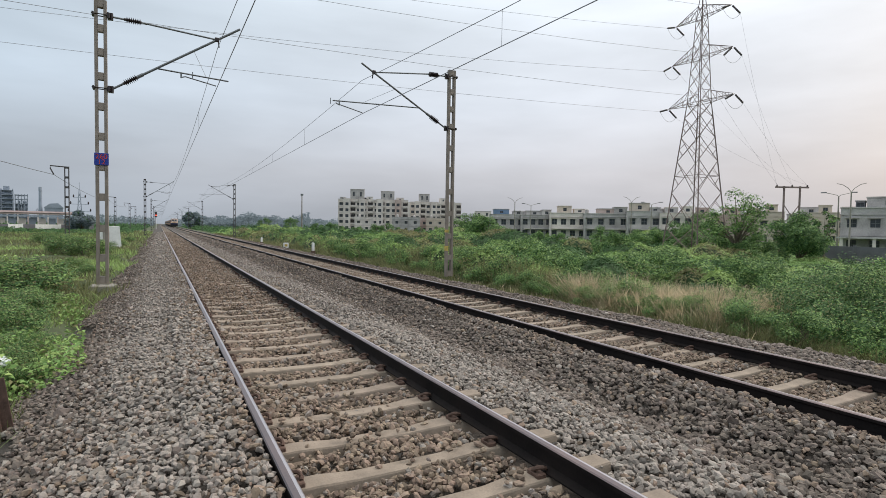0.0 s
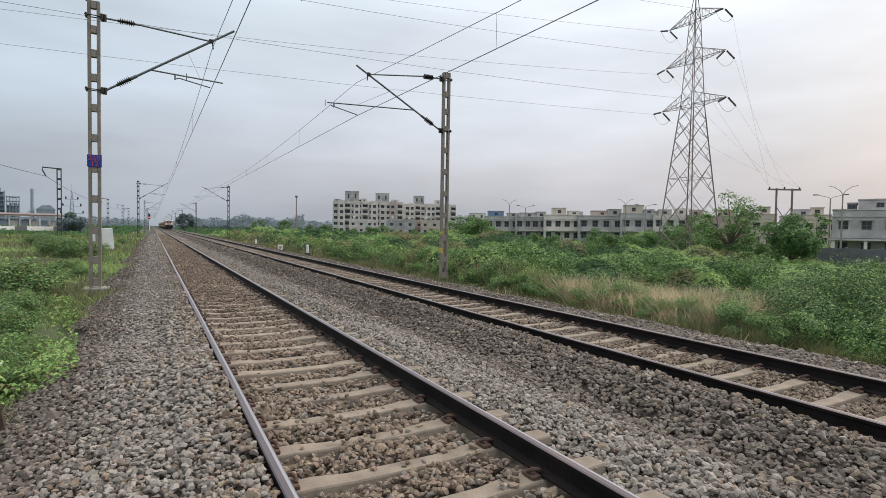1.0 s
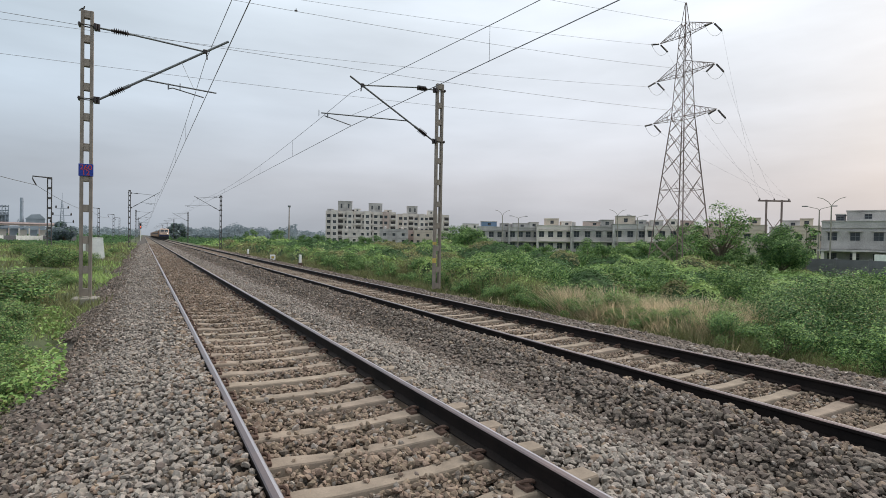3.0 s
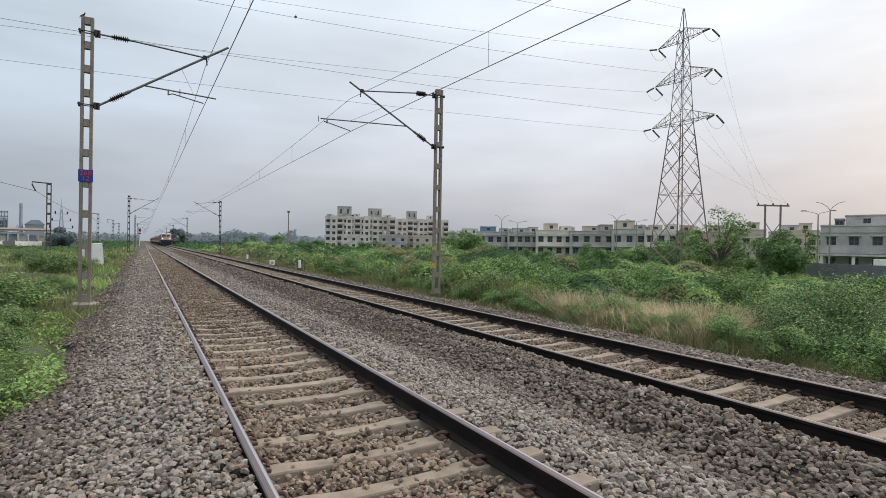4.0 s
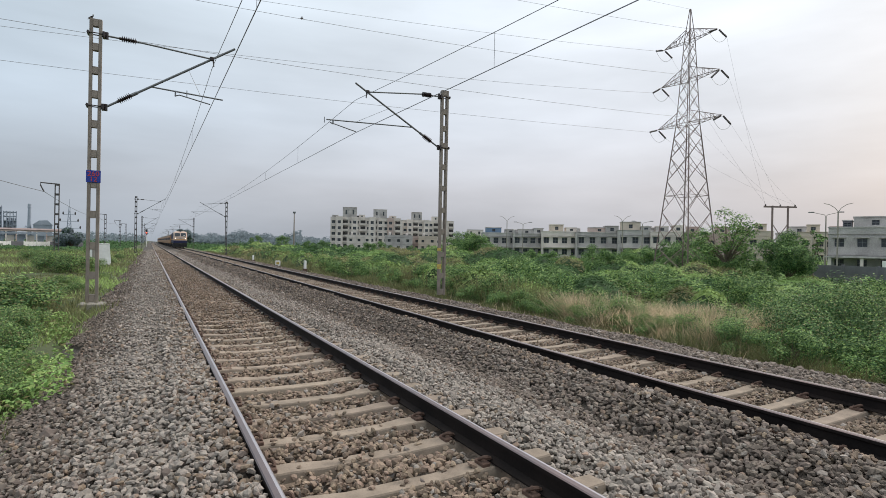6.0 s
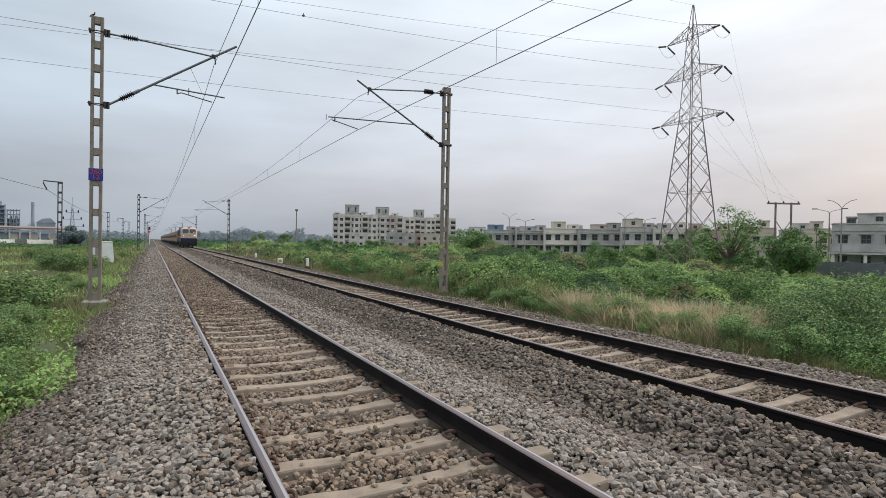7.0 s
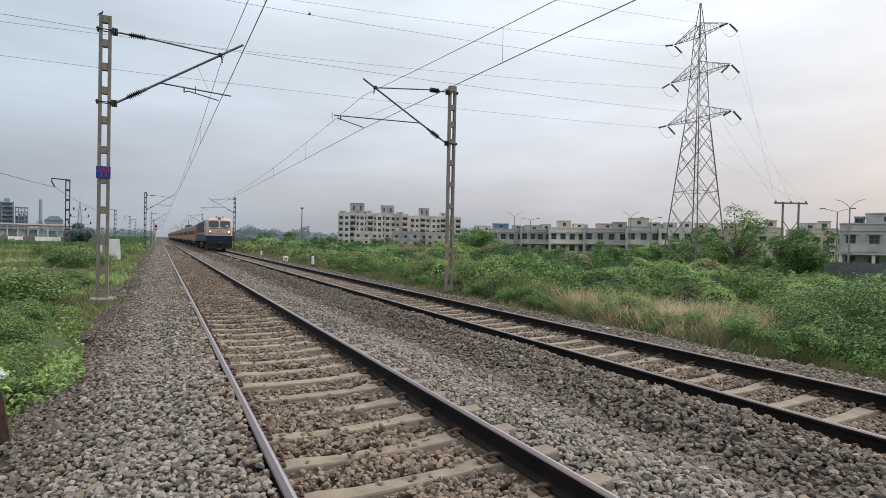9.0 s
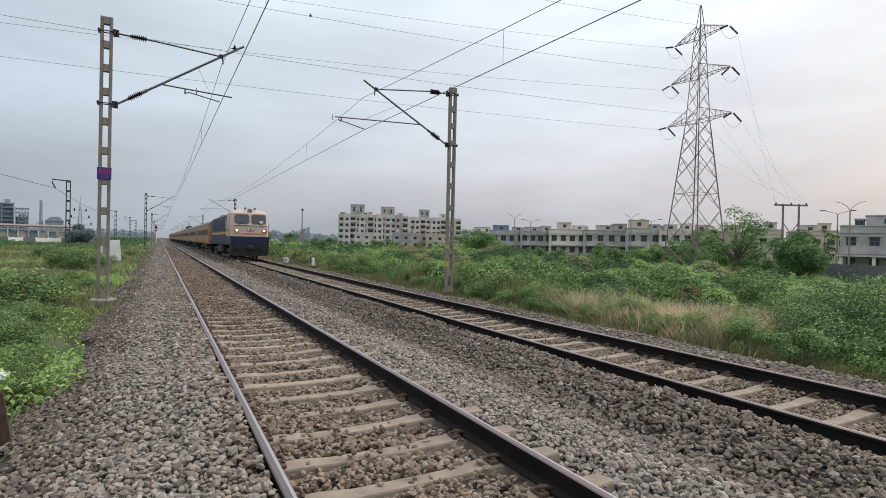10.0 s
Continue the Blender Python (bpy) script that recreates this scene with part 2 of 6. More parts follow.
def box(bm, x0, y0, z0, x1, y1, z1, bevel=0.0, mat=0):
    r = bmesh.ops.create_cube(bm, size=1.0)
    vs = r["verts"]
    for v in vs:
        v.co = Vector(((x0 + x1) / 2 + v.co.x * (x1 - x0), (y0 + y1) / 2 + v.co.y * (y1 - y0), (z0 + z1) / 2 + v.co.z * (z1 - z0)))
    fs = {f for v in vs for f in v.link_faces}
    for f in fs:
        f.material_index = mat
    if bevel:
        es = list({e for v in vs for e in v.link_edges})
        bmesh.ops.bevel(bm, geom=es, offset=bevel, segments=1, affect="EDGES")
    return vs


def beam(bm, a, b, w, h=None, sides=4, mat=0):
    """A straight bar from a to b."""
    a, b = Vector(a), Vector(b)
    h = h or w
    d = (b - a).normalized()
    up = Vector((0, 0, 1)) if abs(d.z) < 0.95 else Vector((0, 1, 0))
    s = d.cross(up).normalized()
    u = s.cross(d)
    rings = []
    for p in (a, b):
        rings.append([bm.verts.new(p + s * (w / 2 * 1.2 * math.cos(2 * math.pi * (k + 0.5) / sides)) + u * (h / 2 * 1.2 * math.sin(2 * math.pi * (k + 0.5) / sides))) for k in range(sides)])
    for k in range(sides):
        f = bm.faces.new((rings[0][k], rings[0][(k + 1) % sides], rings[1][(k + 1) % sides], rings[1][k]))
        f.material_index = mat
    for r, flip in ((rings[0], True), (rings[1], False)):
        f = bm.faces.new(r[::-1] if flip else r)
        f.material_index = mat


def tube(bm, pts, r, sides=6, mat=0):
    """A round bar along a list of points."""
    pts = [Vector(p) for p in pts]
    last = None
    for i, p in enumerate(pts):
        d = (pts[min(i + 1, len(pts) - 1)] - pts[max(i - 1, 0)]).normalized()
        up = Vector((0, 0, 1)) if abs(d.z) < 0.9 else Vector((1, 0, 0))
        s = d.cross(up).normalized()
        u = s.cross(d)
        rr = r[i] if isinstance(r, (list, tuple)) else r
        ring = [bm.verts.new(p + (s * math.cos(2 * math.pi * k / sides) + u * math.sin(2 * math.pi * k / sides)) * rr) for k in range(sides)]
        if last:
            for k in range(sides):
                bm.faces.new((last[k], last[(k + 1) % sides], ring[(k + 1) % sides], ring[k])).material_index = mat
        else:
            bm.faces.new(ring[::-1]).material_index = mat
        last = ring
    bm.faces.new(last).material_index = mat


def bearing(angle, d):
    """Plan position d metres from a survey spot beside the first rail, angle degrees clockwise from the track's direction."""
    return -1.56 + d * math.sin(radians(angle)), -2.89 + d * math.cos(radians(angle))


def span(a, b, sag, n=16):
    """Points of a wire hung between a and b."""
    a, b = Vector(a), Vector(b)
    return [a.lerp(b, k / n) - Vector((0, 0, 4 * sag * (k / n) * (1 - k / n))) for k in range(n + 1)]


FAR_X, FAR_Z = 5.12, -0.16  # second track: centre line and rail height


def bed_z(x):
    """Ballast surface across both tracks."""
    xs = [-3.6, -3.1, -2.6, -1.75, -1.25, -0.93, -0.86, -0.6, 0.6, 0.95, 1.75, 2.45, 2.75, 3.1, 3.6, 4.1, 4.6, 5.7, 6.2, 7.0, 7.9, 8.6, 9.3]
    zs = [-1.0, -0.62, -0.40, -0.14, -0.075, -0.055, -0.20, -0.225, -0.225, -0.215, -0.215, -0.35, -0.47, -0.49, -0.33, -0.29, -0.385, -0.385, -0.32, -0.36, -0.42, -0.72, -1.15]
    return np.interp(x, xs, zs)


def land_z(x, y):
    """Natural ground: a low bank under the tracks, falling to scrubland on one side, meadow on the other."""
    x = np.asarray(x, dtype=float)
    base = np.interp(x, [-200, -60, -14, -6, -3.4, -2.9, 8.6, 9.4, 12, 18, 40, 90, 160], [-0.3, -0.3, -0.65, -0.58, -0.47, -0.75, -0.95, -0.78, -1.1, -1.95, -2.3, -1.9, -1.0])
    return base


# ---- ground, ballast bed ----
def build_ground():
    xs = np.concatenate([np.linspace(-3000, -250, 12), np.linspace(-200, -20, 40), np.linspace(-18, 20, 77), np.linspace(22, 160, 60), np.linspace(200, 3000, 12)])
    ys = np.concatenate([np.linspace(-3000, -60, 10), np.linspace(-40, 60, 101), np.linspace(66, 400, 50), np.linspace(450, 3200, 12)])
    X, Y = np.meshgrid(xs, ys)
    Z = land_z(X, Y)
    for i in range(Z.shape[0]):
        for j in range(Z.shape[1]):
            if X[i, j] < -3.3 or X[i, j] > 9.0:
                Z[i, j] += 0.14 * noise.noise(Vector((X[i, j] * 0.35, Y[i, j] * 0.35, 0))) + 0.05 * noise.noise(Vector((X[i, j] * 1.3, Y[i, j] * 1.3, 3)))
    n, m = X.shape
    verts = np.stack([X, Y, Z], -1).reshape(-1, 3)
    faces = [(i * m + j, i * m + j + 1, (i + 1) * m + j + 1, (i + 1) * m + j) for i in range(n - 1) for j in range(m - 1)]
    tagged(link_mesh("ground", verts, faces, [M["earth"]], smooth=True), "green grassy earth beside the railway bank", "ground", kind="structure")


def build_bed():
    xs = np.linspace(-3.6, 9.3, 70)
    ys = np.concatenate([np.linspace(-12, 30, 190), np.linspace(31, 120, 60), np.linspace(130, 1600, 40)])
    verts, faces = [], []
    for y in ys:
        for x in xs:
            h = 0.02 * noise.noise(Vector((x * 1.7, y * 1.7, 5))) if y < 120 else 0.0
            if abs(x) < 0.8:
                h += 0.052 * min(1.0, max(0.0, (y - 5) / 14))
            edge = 0.18 * noise.noise(Vector((0, y * 0.5, 9)))
            verts.append((x + (edge if x < -2.2 or x > 8 else 0), y, float(bed_z(x)) + h - 0.065))
    m = len(xs)
    for i in range(len(ys) - 1):
        for j in range(m - 1):
            faces.append((i * m + j, i * m + j + 1, (i + 1) * m + j + 1, (i + 1) * m + j))
    # bed colour holds the shade seen between the loose stones
    tagged(link_mesh("ballast_bed", verts, faces, [M["ballast"]], smooth=True), "long bed of crushed stone under both tracks, darkened as shade between stones", "ballast", kind="structure")


build_ground()
build_bed()


# ---- tracks ----
def rail_mesh():
    prof = [(-0.075, -0.172), (-0.075, -0.160), (-0.012, -0.140), (-0.009, -0.050), (-0.036, -0.036), (-0.036, -0.008), (-0.028, 0.0), (0.008, 0.0015), (0.028, 0.0), (0.036, -0.008), (0.036, -0.036), (0.009, -0.050), (0.012, -0.140), (0.075, -0.160), (0.075, -0.172)]
    ys = [-40, -10, 0, 10, 20, 40, 80, 160, 320, 700, 1500]
    verts = [(x, y, z) for y in ys for x, z in prof]
    k = len(prof)
    faces, idx = [], []
    for i in range(len(ys) - 1):
        for j in range(k):
            faces.append((i * k + j, i * k + (j + 1) % k, (i + 1) * k + (j + 1) % k, (i + 1) * k + j))
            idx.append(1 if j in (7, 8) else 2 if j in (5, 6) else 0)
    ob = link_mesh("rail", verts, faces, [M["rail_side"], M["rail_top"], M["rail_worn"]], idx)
    return ob


def sleeper_mesh():
    bm = bmesh.new()
    # prestressed block: wide foot, narrow top, waisted between the rails, raised seats
    ys = [-1.375, -1.18, -0.60, -0.35, 0.35, 0.60, 1.18, 1.375]
    tops = [0.0, 0.0, 0.0, -0.02, -0.02, 0.0, 0.0, 0.0]
    half = [0.075, 0.085, 0.085, 0.07, 0.07, 0.085, 0.085, 0.075]
    rings = []
    for x, z, h in zip(ys, tops, half):
        rings.append([bm.verts.new(v) for v in ((x, -h - 0.045, -0.2), (x, -h - 0.008, z - 0.012), (x, -h, z), (x, h, z), (x, h + 0.008, z - 0.012), (x, h + 0.045, -0.2))])
    for a, b in zip(rings, rings[1:]):
        for k in range(6):
            bm.faces.new((a[k], a[(k + 1) % 6], b[(k + 1) % 6], b[k]))
    bm.faces.new(rings[0][::-1])
    bm.faces.new(rings[-1])
    bmesh.ops.recalc_face_normals(bm, faces=bm.faces)
    me = bpy.data.meshes.new("sleeper")
    bm.to_mesh(me)
    bm.free()
    me.materials.append(M["sleeper"])
    return me


def clip_mesh():
    """Sprung steel rail clip: a bent round bar with a looped back, on its cast shoulder."""
    bm = bmesh.new()
    pts = []
    for k in range(11):
        a = -0.5 + k / 10 * 5.0
        pts.append((0.036 * math.cos(a), 0.034 * math.sin(a), 0.035 + 0.018 * math.sin(a * 1.3)))
    tube(bm, pts, 0.0115, 6)
    box(bm, -0.012, -0.05, -0.01, 0.045, 0.05, 0.024, 0.006)
    me = bpy.data.meshes.new("rail_clip")
    bm.to_mesh(me)
    bm.free()
    me.materials.append(M["rust"])
    return me


def build_track(name, cx, rz, y_shift, label):
    track = anchor(name, pose(cx, 0, rz), label, "railway track", "tracks", "structure")
    for x in (-0.872, 0.872):
        r = rail_mesh()
        r.parent = track
        r.location = (x, 0, 0)
        r["label"] = "steel rail with a worn shiny head"
    rnd = random.Random(7 + int(cx))
    for i in range(-16, 140):
        y = y_shift + 0.6 * i
        s = new("sleeper", SLEEPER)
        s.parent = track
        s.matrix_basis = pose(0.01 * rnd.uniform(-1, 1), y, -0.185 + rnd.uniform(-0.006, 0.004), 0, 0, rnd.uniform(-0.5, 0.5))
        if -8 < i < 40:
            for x in (-0.872, 0.872):
                for side in (-1, 1):
                    if cx == 0 and x < 0 and side < 0:
                        continue
                    c = new("rail_clip", CLIP)
                    c.parent = s
                    c.matrix_basis = pose(x + side * 0.100, 0, 0.0, 0, 0, 0 if side > 0 else 180) @ Matrix.Scale(1.3, 4)
    verts, faces = [], []
    for i in range(140, 700):
        y = y_shift + 0.6 * i
        k = len(verts)
        verts += [(-1.37, y - 0.1, -0.187), (1.37, y - 0.1, -0.187), (1.37, y + 0.1, -0.187), (-1.37, y + 0.1, -0.187), (-1.37, y - 0.13, -0.3), (1.37, y - 0.13, -0.3)]
        faces += [(k, k + 1, k + 2, k + 3), (k + 4, k + 5, k + 1, k)]
    far = link_mesh("distant_sleepers", verts, faces, [M["sleeper"]])
    far.parent = track
    far["kind"] = "stuff"
    return track


SLEEPER, CLIP = sleeper_mesh(), clip_mesh()
build_track("railway_track", 0, 0, 0.0, "broad gauge track on pale concrete sleepers, running into haze")
build_track("railway_track", FAR_X, FAR_Z, -0.336, "second broad gauge track on concrete sleepers in dark ballast")


# ---- overhead line masts ----
def build_mast(m, side, label, reach, heights, plate=False, bands=False, tip=(0.6, 0.55), wire=3.17, pull=False, low=-0.02, steel="mast_steel"):
    """Battened steel mast, foot at the pose; side +1 carries its bracket towards +x. heights: top, stay, foot of the bracket, contact wire, catenary."""
    top, stay, foot, contact, carrier = heights
    mast = anchor("overhead_line_mast", m, label, "railway mast", "overhead line masts")
    for s in (-1, 1):
        bm = bmesh.new()
        x0 = s * 0.16
        box(bm, min(x0, x0 - s * 0.085), -0.085, 0, max(x0, x0 - s * 0.085), 0.085, top, 0.006)
        part("column", bm, M[steel], mast)
    bm0 = bmesh.new()
    box(bm0, -0.073, -0.079, -0.11, 0.073, 0.079, 0.11, 0.006)
    me = bpy.data.meshes.new("batten")
    bm0.to_mesh(me)
    bm0.free()
    me.materials.append(M[steel])
    for z in (0.13, 0.80, 1.69, 2.63, 3.53, 4.44, 5.33, 6.22, 6.93, 7.63, top - 0.112):
        b = new("batten", me)
        b.parent = mast
        b.location = (0, 0, z)
    bm = bmesh.new()
    box(bm, -0.34, -0.32, -0.75, 0.36, 0.32, low, 0.03)
    part("footing", bm, M["concrete"], mast, "weathered concrete footing")
    if bands:
        for z0, z1 in ((1.08, 1.28), (1.84, 1.96)):
            for s in (-1,):
                bm = bmesh.new()
                x0 = s * 0.164
                box(bm, min(x0, x0 - s * 0.092), -0.089, z0, max(x0, x0 - s * 0.092), 0.089, z1)
                part("painted_band", bm, M["yellow_paint"], mast, "faded yellow paint band")
    s = side
    x0 = s * 0.22
    tipx = s * reach
    bm = bmesh.new()
    tube(bm, [(s * 0.24, 0, stay), (s * 0.62, 0, stay - 0.01)], 0.028)
    tube(bm, [(s * 1.05, 0, stay - 0.02), (tipx - s * 0.1, 0, carrier + 0.08)], 0.027)
    part("stay_tube", bm, M["fitting"], mast)
    a, b = Vector((s * 0.25, 0, foot)), Vector((tipx + s * tip[0], 0, carrier + tip[1]))
    d = (b - a).normalized()
    bm = bmesh.new()
    tube(bm, [a + d * 0.82, b], 0.037, 8)
    tube(bm, [a + d * 0.82, a + d * 1.02], 0.052, 8)
    tube(bm, [a, a + d * 0.4], 0.034, 8)
    part("bracket_tube", bm, M["fitting"], mast)
    # clamps round the mast, with a swivel on the track side
    for z in (stay, foot):
        bm = bmesh.new()
        for y in (-0.103, 0.103):
            tube(bm, [(-s * 0.23, y, z), (s * 0.25, y, z)], 0.016, 6)
        box(bm, -0.026 - s * 0.19, -0.125, z - 0.05, 0.026 - s * 0.19, 0.125, z + 0.05, 0.008)
        box(bm, -0.035 + s * 0.205, -0.125, z - 0.085, 0.035 + s * 0.205, 0.125, z + 0.085, 0.01)
        bmesh.ops.create_cone(bm, cap_ends=True, segments=10, radius1=0.05, radius2=0.05, depth=0.2, matrix=pose(s * 0.275, 0, z))
        part("clamp", bm, M["insulator"], mast, "dark steel clamp with a swivel")
    # end fitting on the carrier wire
    bm = bmesh.new()
    box(bm, tipx - s * 0.1 - 0.07, -0.05, carrier + 0.02, tipx - s * 0.1 + 0.07, 0.05, carrier + 0.15, 0.02)
    tube(bm, [(tipx - s * 0.06, 0, carrier + 0.03), (tipx - s * 0.04, 0, carrier - 0.16)], 0.022, 6)
    part("carrier_clip", bm, M["insulator"], mast)
    for p, q in ((a + d * 0.38, a + d * 0.83), (Vector((s * 0.60, 0, stay - 0.01)), Vector((s * 1.06, 0, stay - 0.02)))):
        bm = bmesh.new()
        e = (q - p)
        pts, rr = [], []
        for k in range(25):
            pts.append(p + e * (k / 24))
            rr.append((0.105 if k % 3 == 1 else 0.042) if 2 < k < 23 else 0.042)
        tube(bm, pts, rr, 10)
        part("insulator", bm, M["insulator"], mast, "dark ribbed porcelain insulator")
    frac = 0.33
    start = a.lerp(b, frac)
    bm = bmesh.new()
    end = Vector((tipx + s * (1.5 if pull else 0.25), 0, contact + (0.34 if pull else 0.22)))
    tube(bm, [start, end], 0.024)
    hang = start.lerp(end, 0.93 if pull else 0.33)
    tube(bm, [hang + Vector((0, 0, 0.02)), hang - Vector((0, 0, 0.16))], 0.026)
    tube(bm, [hang - Vector((0, 0, 0.14)), hang + Vector((s * 0.12, 0, -0.10)), (s * wire, 0, contact + 0.02)], 0.019)
    tube(bm, [hang + Vector((s * 0.33, 0, 0.08)), hang + Vector((s * 0.33, 0, -0.14))], 0.014, 5)
    tube(bm, [a.lerp(b, 0.62), start.lerp(end, 0.68)], 0.006, 4)
    part("registration_arm", bm, M["fitting"], mast)
    if plate:
        bm = bmesh.new()
        box(bm, -0.185, -0.110, 3.58, 0.185, -0.090, 3.94, 0.005)
        sign = part("number_plate", bm, M["blue_enamel"], mast, "blue enamel plate with red numerals")
        for text, z in (("260", 3.77), ("12", 3.61)):
            cu = bpy.data.curves.new("numeral", "FONT")
            cu.body, cu.size, cu.align_x, cu.extrude = text, 0.205, "CENTER", 0.003
            tmp = new("numeral", cu)
            dg = bpy.context.evaluated_depsgraph_get()
            me = bpy.data.meshes.new_from_object(tmp.evaluated_get(dg))
            bpy.data.objects.remove(tmp)
            me.materials.clear()
            me.materials.append(M["red_enamel"])
            num = new("painted_number", me)
            num.parent = sign
            num.matrix_basis = pose(0, -0.115, z, 90, 0, 0)
    return mast


NEAR_Y = [-50, 16.13, 88.5, 160.5, 232, 304, 376]
FARM_Y = [-55, 16.6, 88.5, 160.5, 240, 312, 384]
NEAR_H = (8.46, 8.03, 5.87, 6.36, 7.79)
for k, y in enumerate(NEAR_Y):
    build_mast(pose(-3.075 if k < 2 else -3.43, y, -0.35), 1, "tall brown battened steel mast with an insulated bracket arm" if k < 2 else "dark battened steel mast with an insulated bracket arm", 3.3, NEAR_H, plate=(k == 1), steel="mast_steel" if k < 2 else "mast_dark")
for k, y in enumerate(FARM_Y):
    build_mast(pose(9.12, y, -0.50), -1, "tall grey battened steel mast with bracket arm and faded bands" if k == 1 else "tall grey battened steel mast with an insulated bracket arm", 3.5, (8.52, 8.24, 6.13, 6.33, 7.86), bands=(k == 1), tip=(0.4, 0.35), wire=3.85, pull=True, low=-0.2, steel="mast_steel" if k < 2 else "mast_dark")


def build_line(contact, carrier, sag, masts, label):
    """Contact wire, carrier wire and droppers over one track; masts: (y, x of the contact wire) at each support."""
    line = anchor("overhead_wires", pose(0, 0, 0), label, "overhead wires", "overhead wires")
    bm, bc, bd = bmesh.new(), bmesh.new(), bmesh.new()
    low = [(x, y, contact) for y, x in masts]
    tube(bm, low, 0.011, 5)
    for (ax, ay, _), (bx, by, _) in zip(low, low[1:]):
        pts = span((ax, ay, carrier), (bx, by, carrier), sag if by < 500 else 0.3, 16)
        tube(bc, pts, 0.009, 5)
        for p in pts[2:-1:2]:
            tube(bd, [p, (p.x, p.y, contact)], 0.006, 4)
    part("contact_wire", bm, M["wire"], line)
    part("carrier_wire", bc, M["wire"], line)
    part("droppers", bd, M["wire"], line)["kind"] = "stuff"


build_line(6.03, 7.25, 0.85, [(y, (0.30, 0.14)[k] if k < 2 else 0.0) for k, y in enumerate(NEAR_Y)] + [(800, 0.0)], "copper contact wire hung from a sagging carrier wire")
build_line(5.80, 7.06, 0.95, [(y, 7.6 if k == 0 else 5.24) for k, y in enumerate(FARM_Y)] + [(800, 5.18)], "contact wire and carrier wire above the second track")


# ---- lattice transmission tower ----
def build_tower():
    tx, ty = bearing(53.38, 75)
    base = -1.6
    tower = anchor("transmission_tower", pose(tx, ty, base, 0, 0, -3.5), "tall rusty steel lattice power tower with six arms", "pylon")
    H = 34.1
    # for each arm: how far its string hangs, rise of the far end, sag
    runs = {(30.0, 1): (0.0, 1.0, 8.1), (30.0, -1): (0.3, 1.0, 8.1), (25.0, 1): (0.5, 1.0, 7.4), (25.0, -1): (0.9, 10.1, 9.8), (19.4, 1): (0.1, 2.5, 4.3), (19.4, -1): (0.45, 10.2, 7.4)}
    levels = [0, 3.6, 8.1, 12.1, 15.1, 17.6, 19.4, 21.3, 23.2, 25.0, 26.8, 28.5, 30.0, 31.5]

    def half(z):
        return float(np.interp(z, [0, 19.4, 30.0, H], [2.75, 0.98, 0.46, 0.05]))

    def corner(i, z):
        h = half(z)
        return Vector(((-h, h, h, -h)[i], (-h, -h, h, h)[i], z))

    for i in range(4):
        bm = bmesh.new()
        tube(bm, [corner(i, a) for a in levels + [H]], [0.095 if a < 19 else 0.06 for a in levels + [H]], 4)
        part("leg", bm, M["tower_steel"], tower)
    for i in range(4):
        j = (i + 1) % 4
        bm = bmesh.new()
        for n, (a, b) in enumerate(zip(levels, levels[1:])):
            w = 0.062 if a < 19 else 0.045
            beam(bm, corner(i, a), corner(j, b), w)
            beam(bm, corner(j, a), corner(i, b), w)
            if b in (19.4, 25.0, 30.0):
                beam(bm, corner(i, b), corner(j, b), w)
            if a == 8.1:
                beam(bm, corner(i, 10.2), corner(j, 10.2), w)
            if a < 17:
                mid = (corner(i, a) + corner(j, a) + corner(i, b) + corner(j, b)) / 4
                for k in (i, j):
                    q = corner(k, (a + b) / 2)
                    beam(bm, q, corner(k, a).lerp(mid, 0.5), 0.04)
                    beam(bm, q, corner(k, b).lerp(mid, 0.5), 0.04)
        part("bracing", bm, M["tower_steel"], tower)
    for z, reach in ((30.0, 4.05), (25.0, 4.45), (19.4, 4.85)):
        for s in (-1, 1):
            bm = bmesh.new()
            tip = Vector((0, s * reach, z + 0.15))
            h, h2 = half(z), half(z + 1.5)
            roots = [Vector((-h, s * h, z)), Vector((h, s * h, z)), Vector((-h2, s * h2, z + 1.5)), Vector((h2, s * h2, z + 1.5))]
            for r in roots:
                beam(bm, r, tip, 0.065)
            for k in (0.25, 0.5, 0.75):
                pr = [r.lerp(tip, k) for r in roots]
                pb = [r.lerp(tip, k - 0.25) for r in roots]
                for a, b in ((0, 1), (0, 2), (1, 3)):
                    beam(bm, pr[a], pr[b], 0.035)
                beam(bm, pb[0], pr[1], 0.035)
                beam(bm, pb[2], pr[0], 0.035)
                beam(bm, pb[3], pr[1], 0.035)
            part("cross_arm", bm, M["tower_steel"], tower)
            for e in (Vector((-1.5, 0, -0.35 - runs[z, s][0])), Vector((0.35 if s < 0 else 0.5, -0.9, -1.25))):
                bm = bmesh.new()
                a, b = tip + e * 0.12, tip + e
                pts = [a.lerp(b, k / 12) for k in range(13)]
                tube(bm, pts, [0.13 if k % 2 else 0.08 for k in range(13)], 8)
                part("insulator_string", bm, M["insulator"], tower, "dark insulator string")
            bm = bmesh.new()
            tube(bm, span(tip + Vector((-1.5, 0, -0.35 - runs[z, s][0])), tip + Vector((0.4, -0.9, -1.25)), 0.9, 8), 0.02, 4)
            part("jumper_wire", bm, M["wire"], tower)
    # conductors that cross the tracks
    line = anchor("power_lines", pose(0, 0, 0), "thin power conductors sagging from the lattice tower across the tracks", "power line")
    mw = pose(tx, ty, base, 0, 0, -3.5)
    for z, reach in ((30.0, 4.05), (25.0, 4.45), (19.4, 4.85)):
        for s in (-1, 1):
            drop, rise, sag = runs[z, s]
            a = mw @ Vector((-1.5, s * reach, z - 0.2 - drop))
            b = Vector((-190, a.y + (4 if s > 0 else -2), base + z - 0.2 + rise))
            bm = bmesh.new()
            tube(bm, span(a, b, sag, 40), 0.014, 4)
